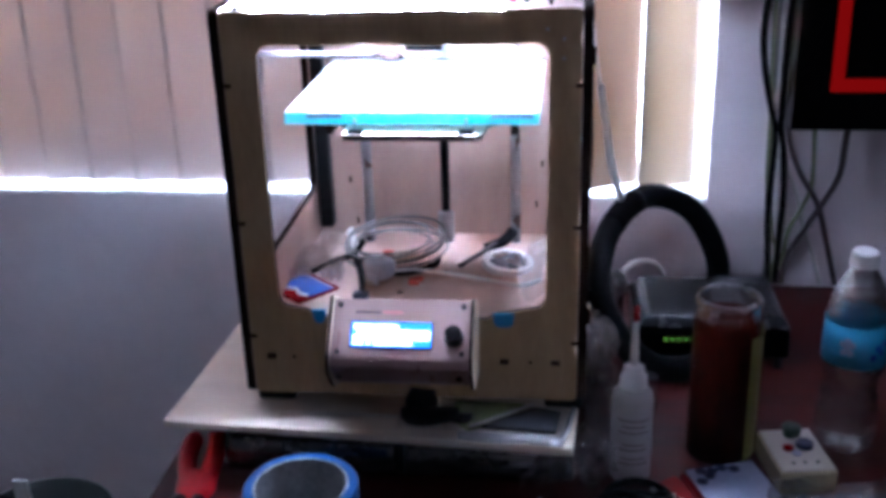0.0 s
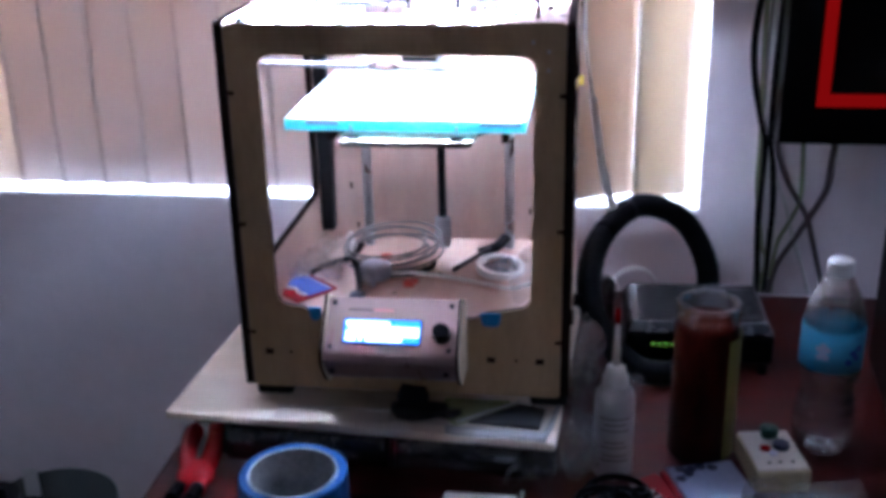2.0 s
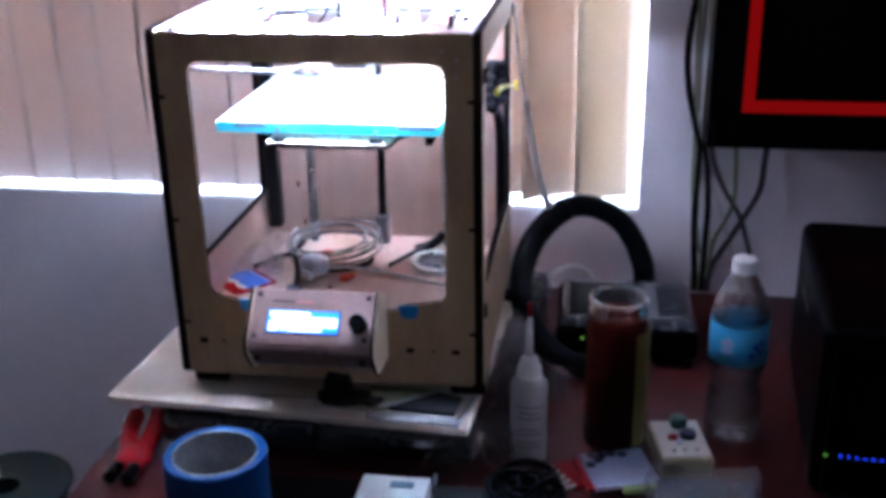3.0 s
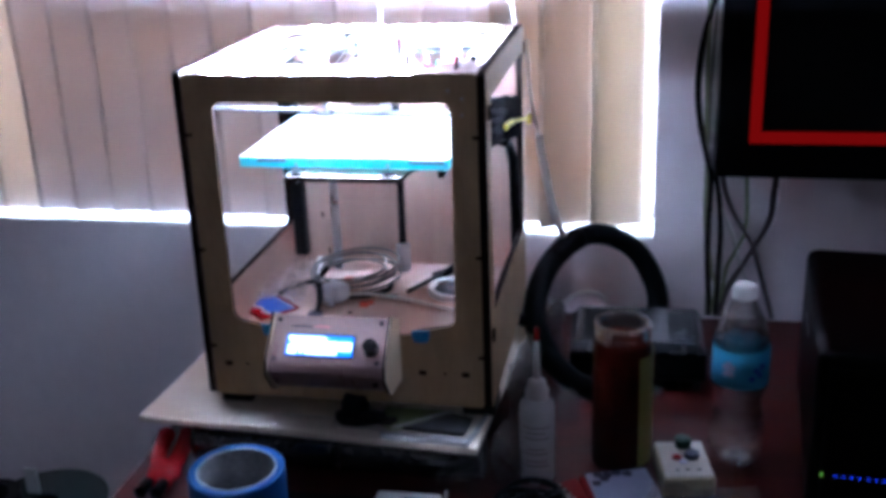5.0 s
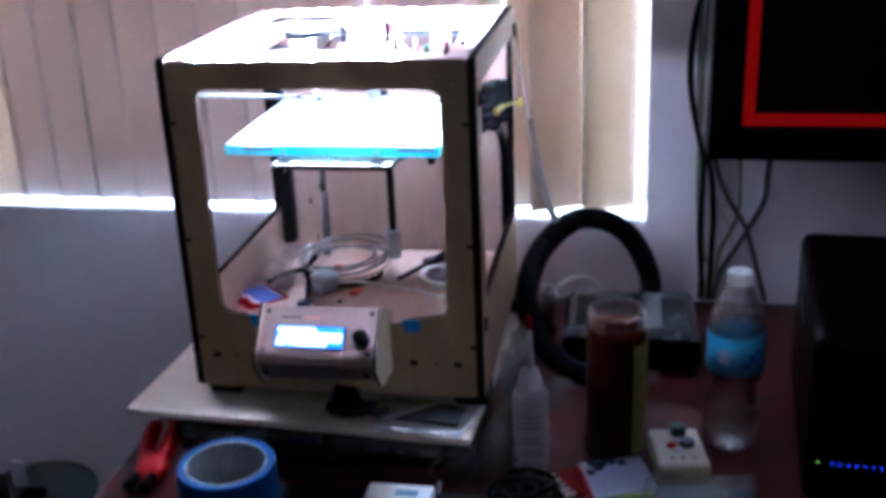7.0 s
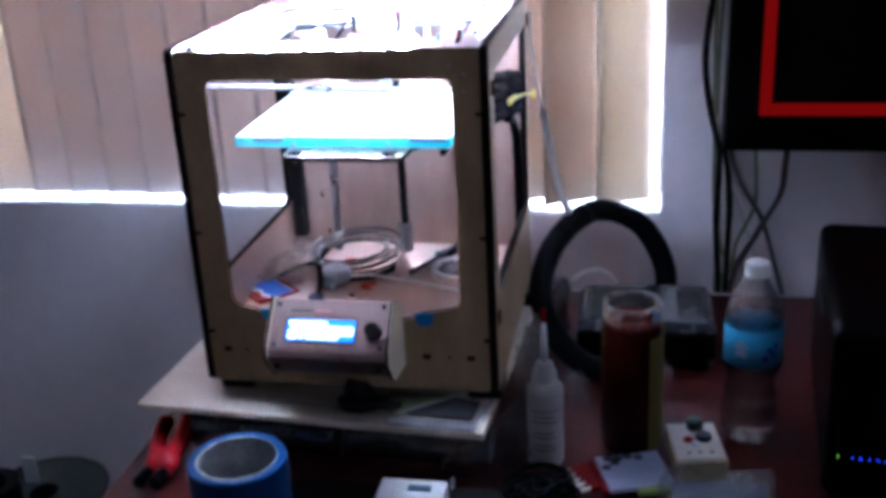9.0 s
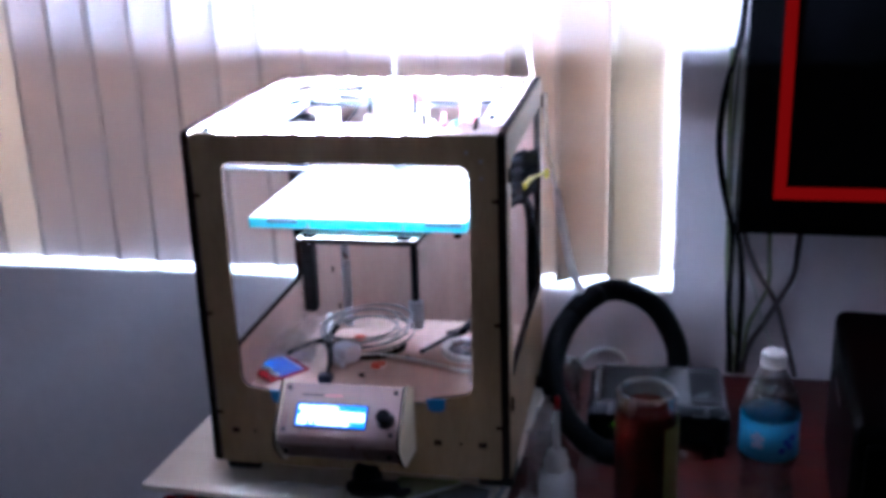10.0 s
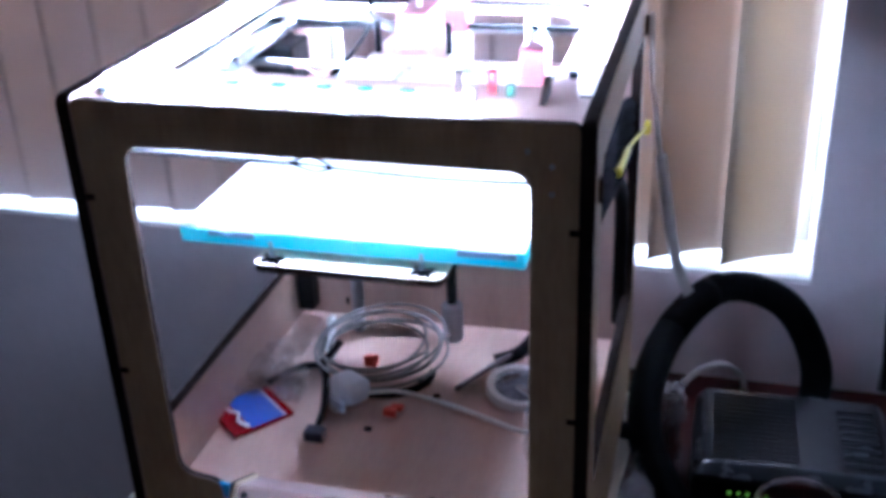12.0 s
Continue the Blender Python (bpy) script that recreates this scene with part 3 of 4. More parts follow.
head = part("print_head", box(-0.018, 0.048, 0.168, 0.242, 1.186, 1.226, 0.002), PALE_PLY, P, "pale wooden print head")
part("clamp", box(0.002, 0.028, 0.180, 0.230, 1.2262, 1.256, 0.003), PINK, head)
part("fan", box(-0.018, 0.022, 0.155, 0.1675, 1.170, 1.208, 0.002), BLACK, head)
part("hot_end", cyl((0.015, 0.205, 1.150), (0.015, 0.205, 1.186), 0.008, 16, r2=0.009), STEEL, head)
for dx in (-0.012, 0.044):
    part("spring_screw", cyl((dx, 0.18, 1.226), (dx, 0.18, 1.250), 0.0028, 10), DARK_CABLE, head)
part("filament_tube", sweep([(0.015, 0.205, 1.256), (0.016, 0.208, 1.36), (0.035, 0.235, 1.50), (0.095, 0.30, 1.53), (0.148, 0.343, 1.40), (0.163, 0.354, 1.27), (0.172, 0.360, 1.17)], 0.0024, 8), TUBE, P, smooth=True)
part("wire_loom", sweep([(0.0, 0.232, 1.222), (-0.05, 0.25, 1.236), (-0.11, 0.27, 1.232), (-0.150, 0.30, 1.222), (-0.158, 0.33, 1.205)], 0.0045, 10), GREY_CABLE, P, smooth=True)
part("wire_harness", sweep([(-0.095, 0.205, 1.205), (-0.06, 0.165, 1.212), (-0.03, 0.130, 1.205)], 0.0009, 8), RED, P, smooth=True)
part("wire_harness", sweep([(-0.06, 0.31, 1.235), (-0.05, 0.27, 1.22), (-0.055, 0.22, 1.205), (-0.06, 0.2, 1.20)], 0.0022, 8), DARK_CABLE, P, smooth=True)
wires = sweep([(-0.155, 0.030, 1.1955), (-0.09, 0.030, 1.1935), (-0.03, 0.030, 1.1925), (0.005, 0.030, 1.1900), (0.074, 0.030, 1.1875), (0.135, 0.030, 1.1885)], 0.0011, 6)
coil_pts = [(-0.151 + 0.122 * i / 480, 0.030 + 0.0026 * math.cos(i * 0.785), 1.1950 - 0.0025 * i / 480 + 0.0026 * math.sin(i * 0.785)) for i in range(481)]
part("wire", wires, DARK_CABLE, P, smooth=True)
part("spring_wire", sweep(coil_pts, 0.0007, 5, smooth_path=False), DARK_STEEL, P, "coiled dark spring wire", smooth=True)
part("wire", sweep([(-0.03, 0.030, 1.1930), (-0.015, 0.032, 1.1960), (0.0, 0.030, 1.1905), (-0.012, 0.028, 1.1880), (-0.03, 0.030, 1.1915)], 0.0011, 6), DARK_CABLE, P, smooth=True)
for x, y, h, mt in ((0.081, 0.058, 0.012, BURNT), (0.103, 0.061, 0.012, RED), (0.116, 0.056, 0.005, GREEN)):
    part("wire_clip", box(x - 0.0028, x + 0.0028, y - 0.003, y + 0.003, TOP - 0.003, TOP + h, 0.001), mt, P)
for x in (-0.078, -0.043, -0.011, 0.018, 0.047):
    part("chip", box(x - 0.005, x + 0.005, 0.052, 0.058, TOP - 0.003, TOP - 0.0014, 0.0004), BLUE_TAPE, P, "small blue chip")
part("metal_clip", box(0.090, 0.096, 0.036, 0.046, TOP - 0.003, TOP + 0.007, 0.001), STEEL, P)
part("end_block", box(0.112, 0.130, 0.104, 0.128, TOP - 0.034, TOP + 0.014, 0.002), PINK, P, "pink red block")
for x in (0.116, 0.126):
    part("end_pin", cyl((x, 0.116, TOP + 0.013), (x, 0.116, TOP + 0.034), 0.0018, 10), STEEL, P)
part("limit_switch", extrude_yz([(0.040, TOP - 0.003), (0.064, TOP - 0.003), (0.064, TOP + 0.009), (0.056, TOP + 0.009)], 0.137, 0.141), BURNT, P)

# wires inside the back corner
coil = bmesh.new()
for k in range(5):
    for q in range(2):
        x, z = 0.1545 + 0.0125 * q, 1.094 + 0.0112 * k
        sweep([(x, 0.03 + 0.02 * q, z + 0.060), (x + 0.002, 0.14, z + 0.038), (x - 0.001, 0.24, z + 0.018), (x + 0.001, 0.342, z)], 0.0062, 8, 4, bm=coil)
        for i in range(17):
            y = 0.055 + 0.0165 * i
            zz = z + 0.2 * (0.33 - y)
            cyl((x + 0.0006, y, zz), (x + 0.0006, y + 0.007, zz - 0.0014), 0.0069, 10, bm=coil)
tagged(part("cable_loom", coil, LOOM, P, "ribbed black cable loom"), kind="stuff")
part("cable_drop", sweep([(0.164, 0.235, 1.105), (0.165, 0.285, 1.088), (0.166, 0.318, 1.05), (0.166, 0.325, 0.99), (0.166, 0.328, 0.92)], 0.0062, 10), DARK_CABLE, P, smooth=True)
part("cable_tie", sweep([(0.1740, 0.200, 1.137), (0.1745, 0.250, 1.128), (0.1765, 0.300, 1.119), (0.1795, 0.350, 1.109), (0.1810, 0.385, 1.101)], 0.0017, 8), YELLOW, P, "yellow cable tie", smooth=True)
part("cable_tie_end", sweep([(0.1748, 0.178, 1.138), (0.1750, 0.205, 1.136), (0.1748, 0.232, 1.132), (0.1742, 0.256, 1.127)], 0.0036, 8, 5), YELLOW, P, smooth=True)
part("cable_tie_end", box(0.1785, 0.1845, 0.382, 0.394, 1.094, 1.106, 0.002), YELLOW, P)

# control box on the front
CB = part("control_box", bmesh.new(), PANEL, P)
prof = [(-0.0015, 0.948), (-0.034, 0.966), (-0.076, 0.923), (-0.079, 0.914), (-0.061, 0.889), (-0.051, 0.882), (-0.0015, 0.876)]


b = extrude_yz(prof, -0.069, 0.0660)
bmesh.ops.recalc_face_normals(b, faces=b.faces)
bmesh.ops.bevel(b, geom=b.edges[:], offset=0.0012, segments=2, affect="EDGES")
b.to_mesh(CB.data)
b.free()
CB["label"] = "glossy pinkish brown control box with a lit display"
cheek = [(y - 0.002 if y < -0.01 else y, z + (0.003 if z > 0.92 else -0.004)) for y, z in prof]
for x0, x1 in ((-0.0728, -0.0692), (0.0662, 0.0698)):
    b = extrude_yz(cheek, x0, x1)
    for f in b.faces:
        f.normal_update()
        f.material_index = 0 if abs(f.normal.x) > 0.9 else 1
    part("side_cheek", b, (LIT_CHEEK, BURNT), CB, "plywood cheek with dark cut edges")
# sloping face: origin at its upper edge, u to the right, v down the slope
slope = Vector((0, -0.042, -0.043)).normalized()
nrm = Vector((0, -0.043, 0.042)).normalized()


def on_face(name, u0, u1, v0, v1, h0, h1, mt, parent, bevel=0.0, label=""):
    o = Vector((0, -0.034, 0.966))
    m = Matrix.Translation(o) @ Matrix((Vector((1, 0, 0)), slope, nrm)).transposed().to_4x4()
    b = box(u0, u1, v0, v1, h0, h1, bevel)
    bmesh.ops.transform(b, matrix=m, verts=b.verts)
    return part(name, b, mt, parent, label)


disp = on_face("display", -0.0505, 0.0305, 0.0235, 0.0505, 0.0, 0.0016, GLOSS_BLACK, CB, 0.0004)
on_face("screen", -0.0490, 0.0290, 0.0250, 0.0490, 0.0012, 0.0019, LCD, disp, label="lit blue display")
rows_text = ((-0.047, -0.006, 0.0290), (-0.047, 0.027, 0.0345), (-0.047, 0.027, 0.0398), (-0.047, 0.010, 0.0452))
rng = random.Random(4)
for u0, u1, v in rows_text:
    o = Vector((0, -0.034, 0.966))
    m = Matrix.Translation(o) @ Matrix((Vector((1, 0, 0)), slope, nrm)).transposed().to_4x4()
    b = bmesh.new()
    u = u0
    while u < u1:
        w = 0.0032
        if rng.random() < 0.93:
            h = rng.choice((0.0024, 0.0024, 0.0019))
            box(u, u + w, v - h, v + 0.0023, 0.0018, 0.0022, bm=b)
        u += 0.0034
    bmesh.ops.transform(b, matrix=m, verts=b.verts)
    tagged(part("display_text", b, LCD_TEXT, disp, "row of pale unreadable characters"), kind="stuff")
for u0, u1, mt in ((-0.047, -0.022, GREY_LID), (-0.020, -0.001, PINK)):
    on_face("title_bar", u0, u1, 0.0130, 0.0146, 0.0, 0.0005, mt, CB)
for u, v in ((-0.062, 0.007), (0.059, 0.007), (-0.062, 0.0545), (0.059, 0.0545)):
    c = Vector((0, -0.034, 0.966)) + Vector((u, 0, 0)) + slope * v
    part("screw", cyl(c - nrm * 0.001, c + nrm * 0.0016, 0.0028, 14), BLACK, CB)
c = Vector((0.051, -0.034, 0.966)) + slope * 0.038
knob = part("knob", cyl(c, c + nrm * 0.014, 0.0098, 24, r2=0.0088, bevel=0.001), CASE_BLACK, CB, "black rotary knob")
for x in (-0.062, 0.0555):
    part("screw", cyl((x, -0.0715, 0.899), (x, -0.0645, 0.9015), 0.003, 14), BLACK, CB)
for x, w in ((-0.0945, 0.012), (0.095, 0.020)):
    tab = arc(x + w / 2 - 0.0065, 0.9285, 0.0065, 270, 360) + [(x + w / 2 + 0.001, 0.9375), (x - w / 2 - 0.001, 0.9375)] + arc(x - w / 2 + 0.0065, 0.9285, 0.0065, 180, 270)
    ob = part("masking_tape_tab", plate(tab, None, 0.0014, "y", -0.0024), (TAB, TAB), P, "blue masking tape tab")


# ---- things lying inside the printer ----
Z = FLOOR_IN
turns = []
for i in range(7 * 14):
    k, a = i / 14, 2 * math.pi * i / 14
    grow = 0.057 + 0.007 * math.sin(2.3 * k) + 0.0025 * math.sin(2 * a + k)
    turns.append((-0.058 + 0.004 * math.sin(k * 2.1) + grow * math.cos(a), 0.262 + 0.003 * math.cos(k * 1.7) + grow * math.sin(a), Z + 0.0045 + 0.0030 * k + 0.004 * (1 + math.sin(a + 0.8))))
loop = sweep(turns, 0.0016, 8, 3)
ob = part("coiled_cable", loop, GREY_CABLE, smooth=True)
tagged(ob, "coil of grey cable lying in the printer", "cable")
ob = part("cable_loop", sweep([(-0.050 + 0.050 * math.cos(a), 0.240 + 0.040 * math.sin(a), Z + 0.004) for a in [radians(-125 + 15 * i) for i in range(10)]], 0.0040, 8, 4), DARK_CABLE, smooth=True)
tagged(ob, "short bend of black cable under the grey coil", "cable")
plug = thing("white_plug", "white plastic plug with a pale lead", "plug", pose(-0.066, 0.192, Z, 0, 0, -35))
part("body", crumple(box(-0.017, 0.017, -0.014, 0.014, 0.001, 0.026, 0.008, 4), 0.002, 40), BLUISH, plug, smooth=True)
part("end", box(-0.012, 0.016, -0.021, -0.0152, 0.001, 0.012, 0.002), BLUISH, plug)
part("pin", box(-0.008, 0.012, -0.024, -0.0212, 0.002, 0.006, 0.001), FACE_CREAM, plug)
ob = part("white_lead", sweep([(-0.052, 0.188, Z + 0.012), (-0.02, 0.205, Z + 0.006), (0.03, 0.195, Z + 0.005), (0.07, 0.180, Z + 0.005), (0.105, 0.170, Z + 0.004), (0.128, 0.185, Z + 0.005)], 0.0021, 8), WHITE, smooth=True)
tagged(ob, "thin white lead across the printer floor", "cable")
pk = thing("sachet", "blue printed sachet with red ends lying flat", "packet", pose(-0.148, 0.151, Z, 3, 2, 52))
part("foil", box(-0.031, 0.031, -0.026, 0.026, 0.0005, 0.006, 0.0025), RED, pk)
part("print", box(-0.013, 0.020, -0.0255, 0.0255, 0.0058, 0.0066, 0.0003), BLUE, pk, "blue printed field")
part("print", box(0.0203, 0.0230, -0.0255, 0.0255, 0.0058, 0.0066, 0.0003), PURPLE_WHITE, pk)
part("print", sweep([(-0.014, -0.022, 0.0062), (-0.018, -0.010, 0.0062), (-0.013, 0.0, 0.0062), (-0.018, 0.010, 0.0062), (-0.014, 0.022, 0.0062)], 0.0022, 6, 5, flat=0.4), WHITE, pk)
for p, r in (([(-0.150, 0.196, Z + 0.006), (-0.125, 0.218, Z + 0.012), (-0.103, 0.222, Z + 0.018), (-0.094, 0.250, Z + 0.026)], 0.004), ([(-0.103, 0.222, Z + 0.020), (-0.092, 0.20, Z + 0.014), (-0.082, 0.165, Z + 0.007), (-0.078, 0.135, Z + 0.006)], 0.0052)):
    ob = part("black_strap", sweep(p, r, 8, flat=0.5), DARK_CABLE, smooth=True)
    tagged(ob, "short black strap on the printer floor", "strap")
ob = part("blue_connector", box(-0.086, -0.068, 0.122, 0.136, Z, Z + 0.010, 0.0015), NAVY)
tagged(ob, "small dark blue connector", "connector")
wheel = thing("foil_spool", "small silver spool with a white rim", "spool", pose(0.086, 0.235, Z + 0.001, 6, 4, 20))
part("rim", lathe([(0.024, 0), (0.031, 0), (0.031, 0.008), (0.024, 0.008), (0.024, 0)], 36), WHITE, wheel, smooth=False)
part("hub", crumple(lathe([(0, 0.002), (0.0235, 0.001), (0.0235, 0.006), (0.012, 0.010), (0, 0.009)], 30), 0.006, 110), DARK_STEEL, wheel)
for x, y, a in ((-0.008, 0.006, 20), (0.010, -0.004, 75), (0.002, -0.014, 130)):
    foil = crumple(box(-0.009, 0.009, -0.003, 0.003, 0.010, 0.0125, 0.0008), 0.002, 120)
    bmesh.ops.transform(foil, matrix=pose(x, y, 0, 0, 0, a), verts=foil.verts)
    part("foil", foil, SILVER, wheel)
for p, mt in (([(0.030, 0.222, Z + 0.006), (0.05, 0.252, Z + 0.009), (0.068, 0.276, Z + 0.013)], BROWN_CABLE), ([(0.056, 0.268, Z + 0.010), (0.078, 0.278, Z + 0.016), (0.09, 0.30, Z + 0.022)], DARK_CABLE)):
    ob = part("dark_strip", sweep(p, 0.007, 8, flat=0.45), mt, smooth=True)
    tagged(ob, "dark strip of scrap material", "scrap")
ob = part("curled_wrapper", crumple(sweep([(0.122, 0.130, Z + 0.012), (0.116, 0.17, Z + 0.020), (0.120, 0.22, Z + 0.022), (0.132, 0.27, Z + 0.016)], 0.015, 16, 8, flat=0.55), 0.007, 60), HAZY)
tagged(ob, "curled hazy plastic wrapper on the printer floor", "wrapper")
for x, y, h in ((-0.064, 0.252, 0.012), (-0.022, 0.176, 0.007), (-0.018, 0.184, 0.005)):
    ob = part("orange_clip", crumple(box(x - 0.006, x + 0.006, y - 0.004, y + 0.004, Z, Z + h, 0.0015), 0.002, 120), ORANGE)
    tagged(ob, "small orange red plastic clip on the printer floor", "clip")
for i, (x, y) in enumerate(((-0.155, 0.235), (-0.150, 0.262), (-0.142, 0.290), (-0.125, 0.205), (-0.158, 0.205), (-0.120, 0.18), (-0.160, 0.18))):
    ob = part("clear_scrap", crumple(box(x - 0.014, x + 0.014, y - 0.012, y + 0.012, Z + 0.004, Z + 0.022, 0.005), 0.010, 60, i), CRINKLE)
    tagged(ob, "crumpled piece of clear film", "wrapper", "film scraps")
ob = part("milky_stick", sweep([(-0.122, 0.30, Z + 0.02), (-0.112, 0.27, Z + 0.012), (-0.105, 0.25, Z + 0.006)], 0.006, 8, flat=0.6), MILKY, smooth=True)
tagged(ob, "milky plastic stick on the printer floor", "scrap")
for x, y in ((-0.01, 0.235), (0.012, 0.212), (-0.035, 0.15), (-0.106, 0.335)):
    ob = part("crumb", crumple(box(x - 0.003, x + 0.003, y - 0.002, y + 0.002, Z, Z + 0.003, 0.0006), 0.001, 300), BURNT)
    tagged(ob, "tiny dark scrap on the printer floor", "scrap", "scraps on the printer floor")


# ---- round the printer ----
for i, (x0, x1, y) in enumerate(((-0.205, -0.022, 0.012), (-0.012, 0.162, 0.008))):
    roll_m = thing("wrapped_roll", "dark roll in shiny clear film lying under the board", "parcel", None, "rolls under the board")
    b = bmesh.new()
    core = []
    for k in range(25):
        x = x0 + (x1 - x0) * k / 24
        core.append((x, y + 0.002 * math.sin(40 * x), TABLE + 0.0325))
    part("roll", crumple(sweep(core, 0.029, 24, smooth_path=False), 0.0012, 30, i), FILM, roll_m, smooth=True)
    part("end_cap", cyl((x0 - 0.004, y, TABLE + 0.0325), (x0 - 0.0005, y, TABLE + 0.0325), 0.026, 24, bevel=0.001), BLACK, roll_m)
    part("end_cap", cyl((x1 + 0.0005, y, TABLE + 0.0325), (x1 + 0.004, y, TABLE + 0.0325), 0.026, 24, bevel=0.001), BLACK, roll_m)
for i, (x0, x1) in enumerate(((-0.21, -0.03), (-0.01, 0.155))):
    ob = part("block", box(x0, x1, 0.06, 0.37, TABLE, BOARD - 0.0095, 0.003), MATT_BLACK)
    tagged(ob, "dark block carrying the board above the desk", "block", "blocks under the board")
drape = box(0.120, 0.184, -0.030, -0.0275, TABLE + 0.004, BOARD - 0.012, 0)
bmesh.ops.subdivide_edges(drape, edges=drape.edges[:], cuts=14, use_grid_fill=True)
ob = part("film_drape", crumple(crumple(drape, 0.016, 24), 0.006, 70, 3), SHEEN)
tagged(ob, "crumpled clear film hanging below the board", "plastic film")
bag = thing("tool_bag", "clear bag with a black tool lying on the board", "bag", pose(0.074, -0.012, BOARD, 0, 0, -3.8))
b = box(-0.09, 0.088, -0.026, 0.026, 0.0025, 0.014, 0.005, 3)
bmesh.ops.subdivide_edges(b, edges=b.edges[:], cuts=3, use_grid_fill=True)
part("film", crumple(b, 0.005, 45), LOOSE_FILM, bag, smooth=True)
tool = box(-0.084, -0.030, -0.014, 0.016, 0.003, 0.016, 0.004, 2)
box(-0.080, -0.052, -0.002, 0.020, 0.015, 0.034, 0.004, 2, bm=tool)
box(-0.046, -0.012, -0.010, 0.006, 0.003, 0.013, 0.003, 2, bm=tool)
bmesh.ops.subdivide_edges(tool, edges=tool.edges[:], cuts=2, use_grid_fill=True)
part("tool", crumple(crumple(tool, 0.006, 40), 0.002, 120), BLACK, bag, smooth=True)
part("insert", plate([(-0.040, 0.006), (-0.014, -0.020), (0.046, 0.030), (0.036, 0.040), (-0.034, 0.036)], None, 0.002, "z", 0.005), (GREEN_CARD, GREEN_CARD), bag, "olive green card")
part("card_edge", sweep([(-0.012, -0.021, 0.011), (0.050, 0.034, 0.011)], 0.0017, 6, 2), FACE_CREAM, bag, "pale folded edge")
part("blade", plate([(0.000, -0.014), (0.076, -0.016), (0.078, 0.022), (0.050, 0.030)], None, 0.004, "z", 0.006), (BLACK, BLACK), bag, "black plastic plate")
part("fold", crumple(sweep([(-0.022, -0.030, 0.006), (0.020, -0.031, 0.006), (0.050, -0.030, 0.007), (0.084, -0.031, 0.006)], 0.0052, 10, 8, flat=0.8), 0.0016, 70), FOLD, bag, "folded film edge, its highlight put into white haze", smooth=True)
part("fold", crumple(sweep([(0.082, -0.028, 0.005), (0.088, 0.000, 0.006), (0.090, 0.040, 0.005)], 0.0036, 10, 8, flat=0.8), 0.0016, 70), FOLD, bag, smooth=True)
ob = part("clear_sheet", crumple(box(-0.145, -0.012, -0.026, 0.000, BOARD + 0.0006, BOARD + 0.0014), 0.0003, 30), SHEEN)
tagged(ob, "flat clear film strip lying on the board", "plastic film")
part("rim", sweep([(-0.145, 0.001, BOARD + 0.0018), (-0.08, 0.0008, BOARD + 0.002), (-0.012, -0.001, BOARD + 0.0018)], 0.0008, 6), TUBE, ob, "pale film edge", smooth=True)

tape = thing("masking_tape_roll", "wide roll of blue masking tape with a grey core", "tape roll", pose(-0.085, -0.158, TABLE + 0.0042))
part("tape", lathe([(0.044, 0.0), (0.052, 0.0), (0.0535, 0.002), (0.0535, 0.047), (0.0532, 0.0475), (0.0535, 0.048), (0.0535, 0.092), (0.052, 0.094), (0.0445, 0.0935), (0.044, 0.0)], 64), BLUE_TAPE, tape)
part("core", lathe([(0.0420, 0.0005), (0.0439, 0.0005), (0.0439, 0.0940), (0.0420, 0.0940), (0.0420, 0.0005)], 64), CARD_CORE, tape, "grey card core with dark scuffs")
clamp = thing("spring_clamp", "red plastic spring clamp with black tips", "clamp", pose(-0.238, -0.040, TABLE))
for k, pts in enumerate(([(0.002, -0.014, 0.016), (-0.008, 0.010, 0.024), (-0.013, 0.032, 0.030), (-0.013, 0.046, 0.034)], [(0.014, -0.012, 0.016), (0.017, 0.014, 0.022), (0.015, 0.040, 0.027), (0.011, 0.060, 0.031)])):
    hb = sweep(pts, 0.0112, 16, 6)
    bmesh.ops.create_uvsphere(hb, u_segments=16, v_segments=10, radius=0.0116, matrix=Matrix.Translation(pts[-1]))
    part("handle", hb, RED, clamp, smooth=True)
hb = bmesh.new()
bmesh.ops.create_uvsphere(hb, u_segments=24, v_segments=14, radius=1.0, matrix=Matrix.Translation((0.008, -0.012, 0.016)) @ pose(0, 0, 0, 12, 0, 0) @ Matrix.Diagonal((0.022, 0.024, 0.014, 1)))
part("hinge_body", crumple(hb, 0.002, 60), RED, clamp, smooth=True)
for q in (-0.003, 0.018):
    part("arm", sweep([(q, -0.014, 0.015), (q + 0.001, -0.028, 0.014), (q + 0.001, -0.038, 0.013)], 0.0085, 12, 5), RED, clamp, smooth=True)
    part("jaw", sweep([(q, -0.034, 0.014), (q - 0.001, -0.046, 0.0135), (q - 0.002, -0.054, 0.0125)], 0.0095, 12, 5, flat=0.85), CASE_BLACK, clamp, "black rubber jaw", smooth=True)

ob = part("black_mat", box(-0.150, 0.215, -0.325, -0.052, TABLE, TABLE + 0.004, 0.0015), MATT_BLACK)
tagged(ob, "thin black mat lying on the desk", "mat")
ob = part("white_card", box(0.052, 0.128, -0.150, -0.076, TABLE + 0.0042, TABLE + 0.030, 0.002), WHITE)
tagged(ob, "white square box lying flat on the desk", "box")
ob = part("printed_mark", box(0.086, 0.112, -0.100, -0.088, TABLE + 0.0298, TABLE + 0.0305), BLUE_GREY, ob)
ob = part("black_tool", crumple(box(0.134, 0.190, -0.112, -0.080, TABLE + 0.0042, TABLE + 0.026, 0.005, 2), 0.003, 60), BLACK)
tagged(ob, "small black tool lying beside the white box", "tool")
part("metal_tip", cyl((0.133, -0.079, TABLE + 0.020), (0.134, -0.077, TABLE + 0.036), 0.0022, 10), STEEL, ob)

wire_rng = random.Random(11)
loops = []
